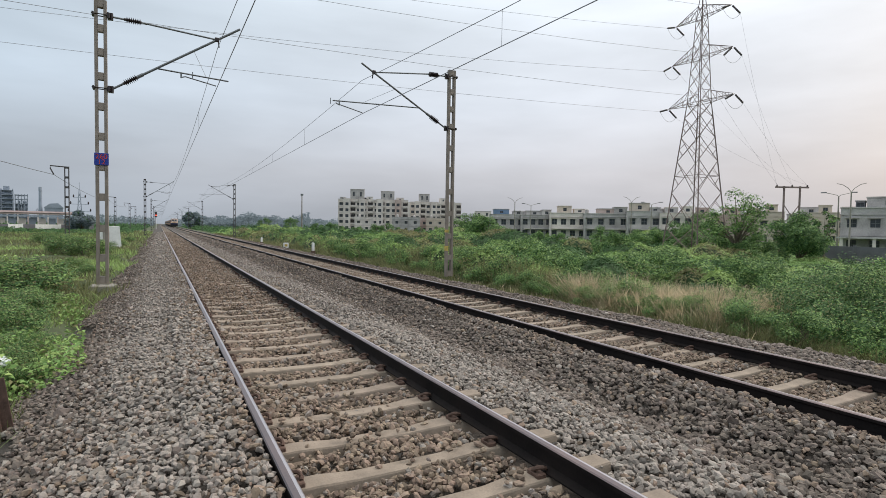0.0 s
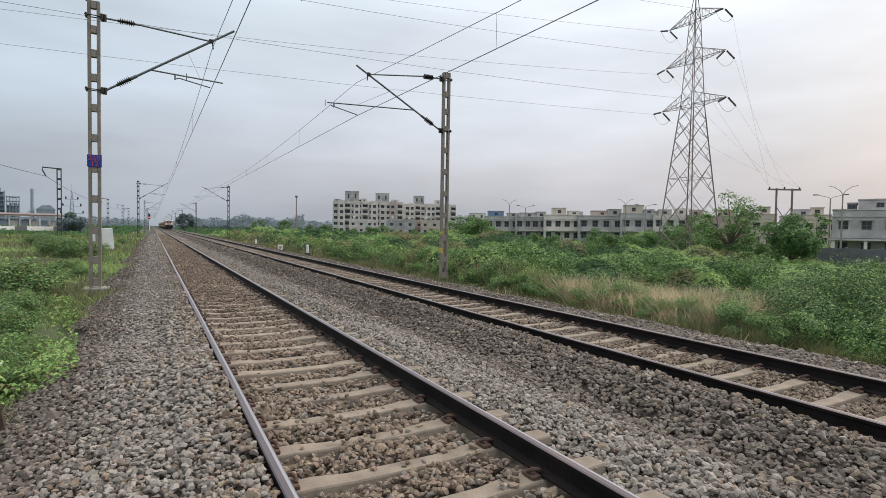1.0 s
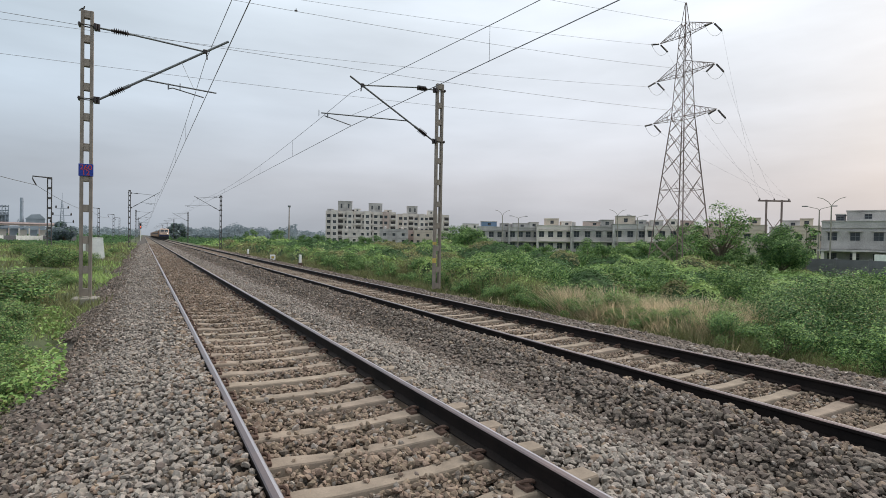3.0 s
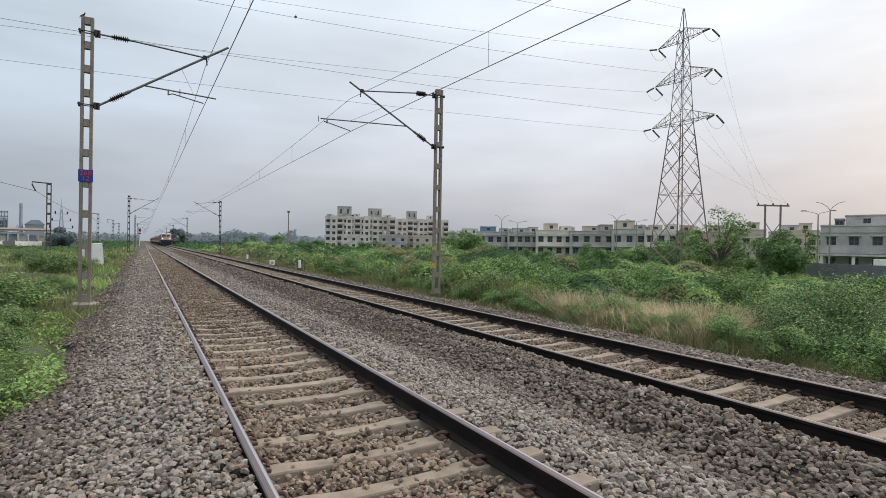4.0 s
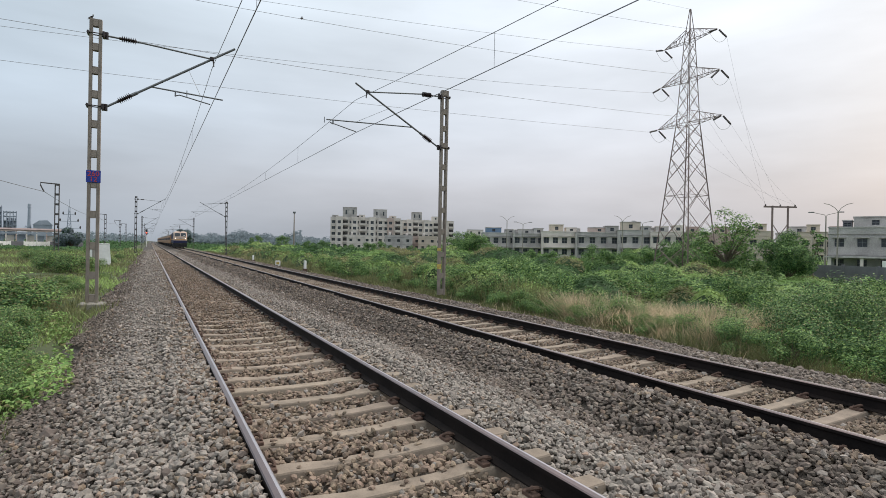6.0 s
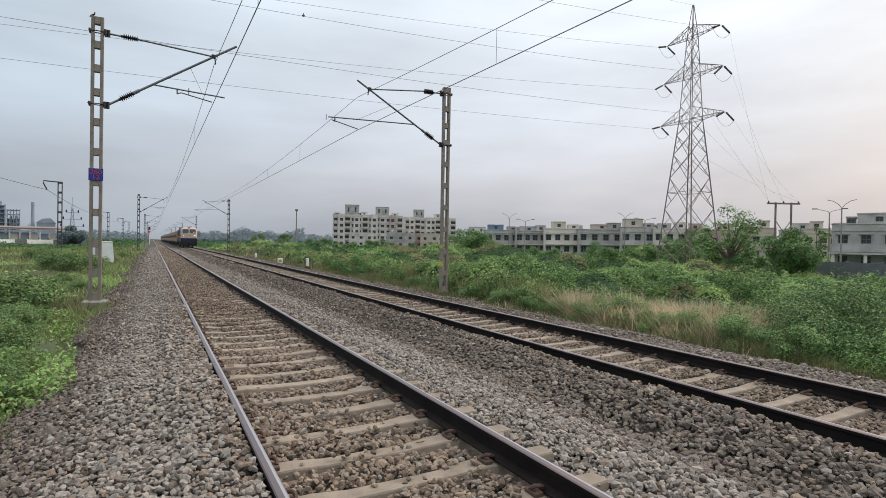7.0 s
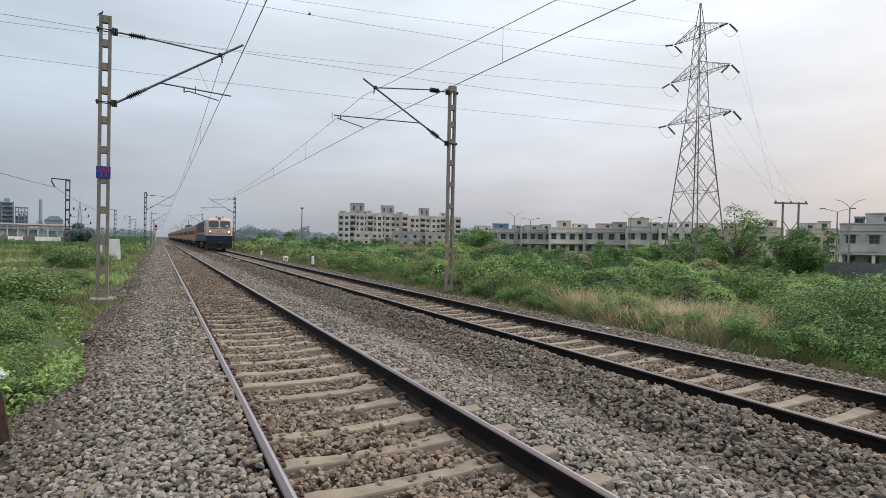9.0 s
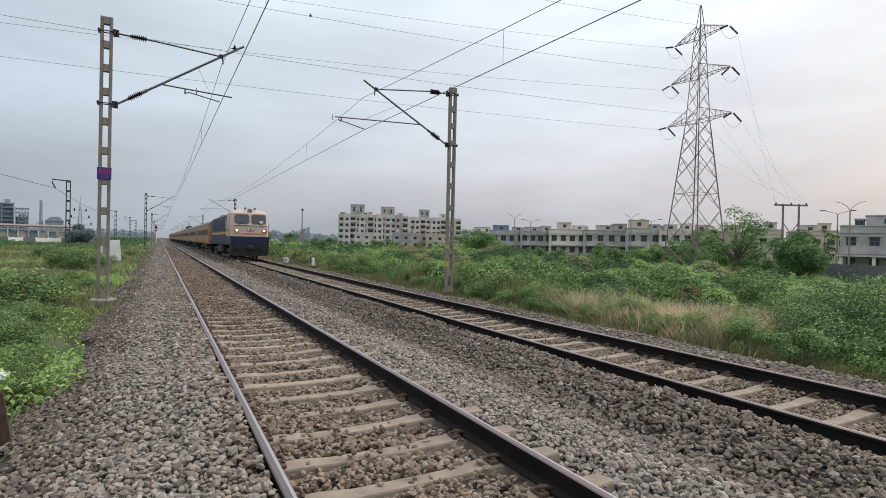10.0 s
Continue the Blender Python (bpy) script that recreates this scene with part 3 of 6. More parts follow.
            if (z, s) == (25.0, -1):
                k = 0.1975
                perch = a.lerp(b, k) - Vector((0, 0, 4 * sag * k * (1 - k) - 0.01))
            part("conductor", bm, M["wire"], line)
    bm = bmesh.new()
    tube(bm, span(mw @ Vector((0, 0, H)), (-190, ty, H - 1), 6, 30), 0.012, 4)
    part("earth_wire", bm, M["wire"], line)
    # slack span to the twin-pole structure
    hx, hy = bearing(61.2, 80)
    for k, z in enumerate((30.0, 25.0, 19.4)):
        for s in (-1, 1):
            a = mw @ Vector((0.4, s * (4.05 + 0.4 * k) - 0.9, z - 1.1))
            bm = bmesh.new()
            tube(bm, span(a, (hx + (k - 1) * 1.75 + (0.2 if s > 0 else 0), hy + (1 - k) * 0.9, 7.6), 0.7, 14), 0.008, 4)
            part("conductor", bm, M["wire"], line)
    return perch


WIRE_PERCH = build_tower()


def build_twin_pole():
    x, y = bearing(61.2, 80)
    pole = anchor("twin_pole", pose(x, y, -1.4, 0, 0, -28), "dark steel twin-pole line terminal with a cross beam", "utility pole")
    for s in (-1, 1):
        bm = bmesh.new()
        beam(bm, (s * 1.0, 0, 0), (s * 1.0, 0, 8.9), 0.2)
        part("post", bm, M["tower_steel"], pole)
    bm = bmesh.new()
    beam(bm, (-2.1, 0, 8.75), (2.1, 0, 8.75), 0.16, 0.24)
    part("cross_beam", bm, M["tower_steel"], pole)
    bm = bmesh.new()
    beam(bm, (-1, 0, 6.6), (0, 0, 5.2), 0.09)
    beam(bm, (1, 0, 6.6), (0, 0, 5.2), 0.09)
    beam(bm, (-1, 0, 4.2), (0, 0, 5.2), 0.09)
    beam(bm, (1, 0, 4.2), (0, 0, 5.2), 0.09)
    part("brace", bm, M["tower_steel"], pole)
    for k in (-1.9, 0, 1.9):
        bm = bmesh.new()
        tube(bm, [(k, 0, 8.85), (k, 0, 8.92), (k, 0, 8.98), (k, 0, 9.05)], [0.08, 0.11, 0.07, 0.09], 8)
        part("insulator", bm, M["insulator"], pole)


build_twin_pole()


# ---- loose ballast stones ----
def poly_mesh(name, verts, faces, mats, index=None):
    """Fast mesh from arrays: verts (n, 3), faces (m, k)."""
    me = bpy.data.meshes.new(name)
    faces = np.asarray(faces, dtype=np.int32)
    k = faces.shape[1]
    me.vertices.add(len(verts))
    me.vertices.foreach_set("co", np.asarray(verts, dtype=np.float32).ravel())
    me.loops.add(faces.size)
    me.loops.foreach_set("vertex_index", faces.ravel())
    me.polygons.add(len(faces))
    me.polygons.foreach_set("loop_start", np.arange(0, faces.size, k, dtype=np.int32))
    for m in mats:
        me.materials.append(m)
    if index is not None:
        me.polygons.foreach_set("material_index", np.asarray(index, dtype=np.int32))
    me.polygons.foreach_set("use_smooth", np.zeros(len(faces), dtype=bool))
    me.update(calc_edges=True)
    return me


def turns(n, rng):
    """n random rotation matrices."""
    q = rng.normal(size=(n, 4))
    q /= np.linalg.norm(q, axis=1)[:, None]
    w, x, y, z = q.T
    return np.stack([1 - 2 * (y * y + z * z), 2 * (x * y - z * w), 2 * (x * z + y * w), 2 * (x * y + z * w), 1 - 2 * (x * x + z * z), 2 * (y * z - x * w), 2 * (x * z - y * w), 2 * (y * z + x * w), 1 - 2 * (x * x + y * y)], -1).reshape(n, 3, 3)


def stone_shapes(rng, fine):
    bm = bmesh.new()
    if fine:
        bmesh.ops.create_icosphere(bm, subdivisions=1, radius=1.0)
    else:
        bmesh.ops.create_cube(bm, size=1.25)
    bm.verts.ensure_lookup_table()
    v = np.array([q.co[:] for q in bm.verts])
    f = np.array([[q.index for q in face.verts] for face in bm.faces])
    bm.free()
    shapes = []
    for _ in range(14):
        w = v * rng.uniform(0.85, 1.15, size=(len(v), 1)) + rng.normal(0, 0.07, size=v.shape)
        # broken flat faces
        for _ in range(5):
            d = rng.normal(size=3)
            d /= np.linalg.norm(d)
            over = np.maximum(0, w @ d - rng.uniform(0.45, 0.72))
            w = w - over[:, None] * d
        shapes.append(w * np.array([1.15, 0.85, 0.68]))
    return shapes, f


def scatter_stones(name, y0, y1, density, size, fine, seed, label, behind=False):
    rng = np.random.default_rng(seed)
    x0, x1 = -3.35, 9.1
    n = int((x1 - x0) * (y1 - y0) * density)
    x, y = rng.uniform(x0, x1, n), rng.uniform(y0, y1, n)
    # coarser stone on the ridge between the tracks, finer on the open shoulder
    coarse = np.interp(x, [-1.5, -0.8, 0.8, 1.0, 2.3, 2.8, 4.2, 4.4, 5.9, 6.2], [0.80, 0.86, 0.86, 0.85, 0.90, 1.05, 1.05, 0.85, 0.85, 1.1])
    s = size * coarse * rng.lognormal(0, 0.25, n)
    wave = 0.22 * np.sin(y * 0.9) + 0.15 * np.sin(y * 2.3 + 1)
    front = y > 0.3 - 0.30 * (x + 1.5)
    keep = (~front if behind else front) & (x > -2.95 + wave) & (x < 8.75 + wave) & (rng.random(n) < (0.8 / coarse) ** 1.5)
    lift = np.zeros(n)
    for cx, rz, sh in ((0, 0, 0.0), (FAR_X, FAR_Z, -0.336)):
        for rx in (-0.872, 0.872):
            gap = np.where((cx == 0) & (rx < 0) & (x < rx), 0.05, 0.095)
            keep &= np.abs(x - cx - rx) > gap
        u = np.abs((y - sh + 0.3) % 0.6 - 0.3)
        inner = np.abs(x - cx) < 1.39
        cover = np.sin(x * 2.1 + y * 1.3) + np.sin(y * 0.7 + cx) > 0.75
        shoulder = (x - cx < -0.88) if cx == 0 else (np.abs(x - cx) > 1.08)
        on = inner & (u < 0.125) & ~shoulder
        stray = rng.random(n) < (1.0 if cx == 0 else 0.35) * np.where(cover, 0.10 + 0.85 * np.clip((y - 1.6) / 6, 0, 1), 0.008 + 0.38 * np.clip((y - 3) / 18, 0, 1))
        keep &= ~(on & ~stray)
        lift += np.where(on, 0.04, 0)
        lift += np.where(inner & shoulder, 0.035, 0)
    x, y, s, lift = x[keep], y[keep], s[keep], lift[keep]
    n = len(x)
    inside = np.abs(x) < 0.8
    z = bed_z(x) + np.where(inside, 0.052 * np.clip((y - 5) / 14, 0, 1), 0) + lift + rng.uniform(-0.035, 0.02, n) + 0.02 * np.sin(x * 3.1 + y * 1.7)
    shapes, f = stone_shapes(rng, fine)
    kind = rng.integers(0, len(shapes), n)
    R = turns(n, rng)
    V = np.einsum("nij,nkj->nki", R, np.array(shapes)[kind]) * (s / 2)[:, None, None]
    V[:, :, 2] *= 0.85
    V += np.stack([x, y, z], -1)[:, None, :]
    nv = V.shape[1]
    F = f[None] + (np.arange(n) * nv)[:, None, None]
    # stone type by strip, with mixing
    xm = x + rng.normal(0, 0.22, n)
    mat = np.where(np.abs(xm) < 0.98, 1, np.where(xm < -2.15, 2, np.where(xm < 2.45, 0, np.where(xm < 4.1, 2, np.where(xm < 6.3, 1, 2)))))
    mat = np.where(rng.random(n) < 0.22, rng.integers(0, 3, n), mat)
    me = poly_mesh(name, V.reshape(-1, 3), F.reshape(-1, f.shape[1]), [M["stone_grey"], M["stone_brown"], M["stone_dark"]], np.repeat(mat, len(f)))
    return tagged(new(name, me), label, "ballast", kind="stuff")


scatter_stones("ballast_stones", -2.2, 6.5, 1000, 0.070, True, 11, "sharp crushed grey and brown ballast stones on the track bed")
scatter_stones("ballast_stones", 6.5, 18.0, 600, 0.074, False, 12, "crushed ballast stones along both tracks")
scatter_stones("ballast_stones", 18.0, 40.0, 170, 0.095, False, 13, "crushed ballast stones further along the tracks")
scatter_stones("ballast_stones", 40.0, 110.0, 22, 0.18, False, 14, "crushed ballast stones far along the tracks")
scatter_stones("ballast_stones", -9.5, 3.0, 75, 0.11, False, 15, "crushed ballast stones round the sleepers", behind=True)


# ---- vegetation ----
def leaf_quads(P, N, size, rng, slim=0.55):
    """Pointed leaves at P, facing roughly along N."""
    n = len(P)
    N = N + rng.normal(0, 0.42, (n, 3))
    N /= np.linalg.norm(N, axis=1)[:, None]
    T = np.cross(N, rng.normal(size=(n, 3)))
    T /= np.linalg.norm(T, axis=1)[:, None] + 1e-9
    B = np.cross(N, T)
    s = (size * rng.uniform(0.6, 1.35, n))[:, None]
    droop = N * s * 0.22
    return np.stack([P - T * s * 0.5, P + B * s * slim * 0.5 + droop, P + T * s * 0.5 - droop * 0.3, P - B * s * slim * 0.5 + droop], 1)


def leaf_tris(P, N, size, rng, slim=0.75, loose=0.30):
    """Small three-cornered leaves, for dense cover."""
    n = len(P)
    N = N + rng.normal(0, loose, (n, 3)) + np.array([0, 0, 0.12])
    N /= np.linalg.norm(N, axis=1)[:, None]
    T = np.cross(N, rng.normal(size=(n, 3)))
    T /= np.linalg.norm(T, axis=1)[:, None] + 1e-9
    B = np.cross(N, T)
    s = (size * rng.uniform(0.55, 1.45, n))[:, None]
    return np.stack([P - T * s * 0.4 + B * s * slim * 0.5, P - T * s * 0.4 - B * s * slim * 0.5, P + T * s * 0.65 - N * s * 0.15], 1)


def blade_quads(P, height, width, rng, lean=0.35):
    """Upright grass blades rooted at P."""
    n = len(P)
    a = rng.uniform(0, 2 * np.pi, n)
    side = np.stack([np.cos(a), np.sin(a), np.zeros(n)], -1) * (width * rng.uniform(0.6, 1.4, n))[:, None] / 2
    h = height * rng.uniform(0.5, 1.3, n)
    tip = P + np.stack([rng.normal(0, lean, n) * h, rng.normal(0, lean, n) * h, h], -1)
    return np.stack([P - side, P + side, tip + side * 0.15, tip - side * 0.15], 1)


def fbm(x, y, f, seed):
    """Cheap smooth noise for arrays."""
    rng = np.random.default_rng(seed)
    out = np.zeros_like(x)
    amp, tot = 1.0, 0.0
    for _ in range(4):
        for _ in range(3):
            a, p = rng.uniform(0, 2 * np.pi), rng.uniform(0, 2 * np.pi)
            out += amp * np.sin((x * np.cos(a) + y * np.sin(a)) * f + p + 1.3 * np.sin((x * np.sin(a) - y * np.cos(a)) * f * 0.6 + p))
        tot += amp * 1.8
        amp *= 0.55
        f *= 2.0
    return out / tot


def survey(x, y):
    return np.hypot(x + 1.56, y + 2.89)


def lay_mounds():
    """Overgrown humps: place, radius, height, colour bias. Small ones by the line, broad ones further out."""
    rng = np.random.default_rng(17)
    n = 430
    r = np.exp(rng.uniform(np.log(14), np.log(150), n))
    a = np.radians(rng.uniform(3, 78, n))
    x, y = bearing_arrays(a, r)
    rad = (0.42 + 0.030 * r) * rng.uniform(0.45, 1.5, n)
    high = (0.62 + 0.0095 * r) * rng.uniform(0.45, 1.75, n) + 0.28
    high *= np.where(np.degrees(a) > 57, np.where(r > 17, 0.36, 0.6), 1.0)
    tone = rng.normal(-0.02, 0.8, n)
    tone -= np.where((np.degrees(a) > 56) & (r < 24), 0.45, 0)
    keep = x - rad > 11.6
    out = [np.stack([x, y, rad, high, tone], -1)[keep]]
    # olive weeds and shrubs in a strip along the verge
    m = 170
    y = 9 + 110 * rng.random(m) ** 1.6
    x = rng.normal(11.1, 0.55, m) + 0.012 * y
    rad = rng.uniform(0.45, 1.0, m) * (1 + 0.008 * y)
    out.append(np.stack([x, y, rad, rng.uniform(0.5, 1.35, m) * np.clip((y - 4) / 12, 0.35, 1), rng.normal(0.66, 0.42, m)], -1)[x - rad > 9.7])
    out = np.concatenate(out)
    return out[np.argsort(survey(out[:, 0], out[:, 1]))]


def bearing_arrays(a, r):
    return -1.56 + r * np.sin(a), -2.89 + r * np.cos(a)


MOUNDS = lay_mounds()


def scrub_z(x, y, which=False):
    """Top of the creeper-covered thicket: many overgrown humps on low ground."""
    shape = x.shape
    x, y = x.ravel(), y.ravel()
    order = np.argsort(survey(x, y))
    xs, ys = x[order], y[order]
    rs = survey(xs, ys)
    wx, wy = xs + 0.22 * np.sin(ys * 1.9) + 0.10 * np.sin(ys * 4.7), ys + 0.22 * np.sin(xs * 2.3) + 0.10 * np.sin(xs * 5.3)
    hump, owner = np.zeros_like(xs), np.zeros(xs.shape, dtype=int)
    for k, (mx, my, mr, mh, _) in enumerate(MOUNDS):
        r = survey(mx, my)
        i, j = np.searchsorted(rs, (r - mr - 0.5, r + mr + 0.5))
        h = mh * np.sqrt(np.clip(1 - ((wx[i:j] - mx) ** 2 + (wy[i:j] - my) ** 2) / (mr * mr), 0, 1))
        owner[i:j][h > hump[i:j]] = k + 1
        np.maximum(hump[i:j], h, out=hump[i:j])
    edge = np.clip((xs - 9.9) / 1.2, 0, 1)
    z = land_z(xs, ys) + edge * (0.08 + 0.22 * np.clip(fbm(xs, ys, 0.5, 3) + 0.3, 0, 1) + hump + (0.20 * np.clip(rs / 40, 0.6, 2) * fbm(xs, ys, 1.7, 4) + 0.10 * fbm(xs, ys, 5.5, 6)) * np.clip(hump * 4, 0, 1) + np.clip((rs - 30) / 60, 0, 1) * 0.3)
    back = np.empty_like(order)
    back[order] = np.arange(len(order))
    z, owner = z[back].reshape(shape), owner[back].reshape(shape)
    return (z, owner) if which else z


def build_scrub():
    rng = np.random.default_rng(21)
    e = 0.10
    n = 1150000
    az = np.radians(rng.uniform(1.2, 74, n))
    r = np.sort(np.exp(rng.uniform(np.log(11.5), np.log(150), n)))
    x, y = bearing_arrays(az, r)
    near = np.clip((x - 10.2) / 1.5, 0, 1)
    ok = (x > 10.1 + 0.4 * np.sin(y * 0.8)) & (rng.random(n) < 0.2 + 0.8 * near)
    x, y, r = x[ok], y[ok], r[ok]
    z, owner = scrub_z(x, y, True)
    gx, gy = (scrub_z(x + e, y) - z) / e, (scrub_z(x, y + e) - z) / e
    N = np.stack([-gx, -gy, np.ones_like(gx)], -1)
    N /= np.linalg.norm(N, axis=1)[:, None]
    up = rng.exponential(0.05, len(x)) * np.clip(r / 25, 0.7, 1.6)
    P = np.stack([x, y, z], -1) + N * up[:, None]
    Q = leaf_tris(P, 0.85 * N + np.array([0, 0, 0.25]), 0.032 + 0.0023 * r, rng, loose=0.2)
    own = np.concatenate([[0.1], MOUNDS[:, 4]])
    t = 0.35 * fbm(x, y, 0.25, 8) + own[owner] + rng.normal(0, 0.09, len(x))
    mat = np.where(t < -0.28, 0, np.where(t < 0.32, 1, np.where(t < 0.70, 2, 3)))
    me = poly_mesh("creeper_thicket", Q.reshape(-1, 3), np.arange(3 * len(Q)).reshape(-1, 3), [M["leaf_dark"], M["leaf_mid"], M["leaf_bright"], M["leaf_yellow"]], mat)
    tagged(new("creeper_thicket", me), "dense green creepers smothering low scrub beside the railway", "scrub", kind="stuff")
    # dark sheet under the leaves: shade inside the thicket put into its colour
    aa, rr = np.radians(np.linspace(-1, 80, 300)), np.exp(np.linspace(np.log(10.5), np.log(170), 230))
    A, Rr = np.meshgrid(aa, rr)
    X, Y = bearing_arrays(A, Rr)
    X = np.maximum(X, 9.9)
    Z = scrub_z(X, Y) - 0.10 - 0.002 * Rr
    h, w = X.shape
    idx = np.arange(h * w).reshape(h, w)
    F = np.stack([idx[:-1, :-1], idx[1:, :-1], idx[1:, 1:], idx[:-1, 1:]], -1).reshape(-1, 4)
    me = poly_mesh("thicket_floor", np.stack([X, Y, Z], -1).reshape(-1, 3), F, [M["scrub_shade"]])
    tagged(new("thicket_floor", me), "dark green sheet below the creepers standing for shade in the gaps", "scrub", kind="stuff")


def build_grasses():
    rng = np.random.default_rng(31)
    # verge beyond the second track
    n = 42000
    y = -3 + 120 * rng.random(n) ** 1.9
    x = 8.95 + rng.exponential(0.85, n)
    z = land_z(x, y) - 0.05
    r = np.hypot(x + 1.56, y + 2.89)
    dry = 0.8 * fbm(x, y, 0.45, 5) + 1.5 * np.exp(-((y - 6.8) / 3.6) ** 2 - ((x - 10.6) / 1.6) ** 2)
    tall = np.where(y < 4.5, 0.15, 0.24) + 0.30 * np.clip(fbm(x, y, 0.8, 6) + 0.5, 0, 1) + 0.35 * (dry > 0.95)
    Q = blade_quads(np.stack([x, y, z], -1), tall, 0.010 + 0.0011 * r, rng, 0.55)
    mat = np.where(dry + rng.normal(0, 0.3, n) > 0.95, 1, np.where(rng.random(n) < 0.15, 2, 0))
    # straw thicket
    k = 24000
    cx, cy = rng.uniform(9.9, 12.6, 40), 4.7 + np.abs(rng.normal(2.4, 2.6, 40))
    own = rng.integers(0, 40, k)
    px, py = cx[own] + rng.normal(0, 0.16, k), cy[own] + rng.normal(0, 0.2, k)
    ok = px > 9.3
    px, py = px[ok], py[ok]
    Q = np.concatenate([Q, blade_quads(np.stack([px, py, land_z(px, py) - 0.05], -1), (0.62 + 0.42 * np.random.default_rng(3).random(40))[own[ok]], np.full(len(px), 0.016), rng, 0.5)])
    mat = np.concatenate([mat, np.where(rng.random(len(px)) < 0.8, 1, 0)])
    # feathery olive stems along the scrub edge
    k = 22000
    py = 9 + 90 * rng.random(k) ** 1.7
    px = rng.normal(11.0, 0.6, k) + 0.012 * py
    ok = px > 9.9
    px, py = px[ok], py[ok]
    clump = np.clip(fbm(px, py, 1.1, 26) + 0.45, 0.05, 1)
    Q = np.concatenate([Q, blade_quads(np.stack([px, py, land_z(px, py)], -1), (0.4 + 0.9 * clump) * np.clip((py - 3) / 12, 0.4, 1), 0.012 + 0.0010 * py, rng, 0.28)])
    mat = np.concatenate([mat, np.where(rng.random(len(px)) < 0.7, 2, 0)])
    me = quads_mesh("verge_grass", Q, [M["grass"], M["straw"], M["leaf_yellow"]], mat)
    tagged(new("verge_grass", me), "tall green and straw-coloured grass at the ballast edge", "grass", kind="stuff")
    # meadow beside the first track
    n = 90000
    az = np.radians(rng.uniform(-27, -0.5, n))
    r = np.exp(rng.uniform(np.log(4.5), np.log(140), n))
    x, y = -1.56 + r * np.sin(az), -2.89 + r * np.cos(az)
    edge = -3.05 + 0.28 * np.sin(y * 0.55) + 0.2 * np.sin(y * 1.7 + 2) - 0.55 * np.exp(-((y - 2.4) / 2.0) ** 2)
    ok = x < edge + rng.normal(0, 0.12, n)
    x, y, r = x[ok], y[ok], r[ok]
    n = len(x)
    z = np.where(x > -3.35, np.maximum(land_z(x, y), bed_z(x)), land_z(x, y)) - 0.04
    Q = blade_quads(np.stack([x, y, z], -1), 0.10 + 0.12 * np.clip(fbm(x, y, 0.5, 7) + 0.4, 0, 1) + 0.0025 * r, 0.007 + 0.0012 * r, rng, 0.5)
    t = fbm(x, y, 0.4, 9) + rng.normal(0, 0.3, n)
    mat = np.where(t > 0.75, 1, np.where(t < -0.3, 2, 0))
    me = quads_mesh("meadow_grass", Q, [M["grass"], M["leaf_yellow"], M["leaf_bright"]], mat)
    tagged(new("meadow_grass", me), "short green grass in the meadow beside the track", "grass", kind="stuff")
    # broad-leaved weeds creeping onto the stones
    n = 26000
    az = np.radians(rng.uniform(-27, -6, n))
    r = np.exp(rng.uniform(np.log(4.5), np.log(40), n))
    x, y = -1.56 + r * np.sin(az), -2.89 + r * np.cos(az)
    patch = fbm(x, y, 0.9, 10) + 0.9 * np.exp(-((y - 5.6) / 1.5) ** 2 - ((x + 3.2) / 0.8) ** 2) + 0.8 * np.exp(-((y - 11) / 4) ** 2 - ((x + 4.6) / 1.2) ** 2)
    ok = (patch > 0.35) & (x < -2.65 + 0.25 * np.sin(y * 1.3) + 0.45 * np.exp(-((y - 5.6) / 1.0) ** 2))
    x, y, r, patch = x[ok], y[ok], r[ok], patch[ok]
    n = len(x)
    z = np.where(x > -3.35, np.maximum(land_z(x, y), bed_z(x)), land_z(x, y)) + rng.random(n) * np.clip(patch, 0.1, 0.9) * 0.32
    Q = leaf_quads(np.stack([x, y, z], -1), np.tile([0, 0, 1.0], (n, 1)), 0.045 + 0.004 * r, rng, 0.6)
    me = quads_mesh("weeds", Q, [M["leaf_bright"], M["leaf_mid"], M["leaf_yellow"]], rng.choice(3, n, p=[0.35, 0.55, 0.1]))
    tagged(new("weeds", me), "bright green broad-leaved weeds spreading over the stones", "weeds", kind="stuff")


def crown_mesh(name, lobes, count, size, mats, probs, seed, fill=0.35):
    """Leaves gathered round a set of lobes (x, y, z, radius)."""
    rng = np.random.default_rng(seed)
    L = np.array(lobes)
    w = L[:, 3] ** 2
    k = rng.choice(len(L), count, p=w / w.sum())
    D = rng.normal(size=(count, 3))
    D[:, 2] = np.abs(D[:, 2]) * np.where(rng.random(count) < 0.75, 1, -1)
    D /= np.linalg.norm(D, axis=1)[:, None]
    rad = 1 - fill * rng.random(count) ** 1.5 + 0.16 * np.sin(D[:, 0] * 7 + k) * np.cos(D[:, 1] * 6 + 2 * k)
    P = L[k, :3] + D * (L[k, 3] * rad)[:, None] * np.array([1, 1, 0.85])
    ok = P[:, 2] > 0.02
    P, D = P[ok], D[ok]
    Q = leaf_tris(P, D * 0.8 + np.array([0, 0, 0.5]), size * 1.1, rng)
    return poly_mesh(name, Q.reshape(-1, 3), np.arange(3 * len(Q)).reshape(-1, 3), [M[m] for m in mats], rng.choice(len(mats), len(P), p=probs))


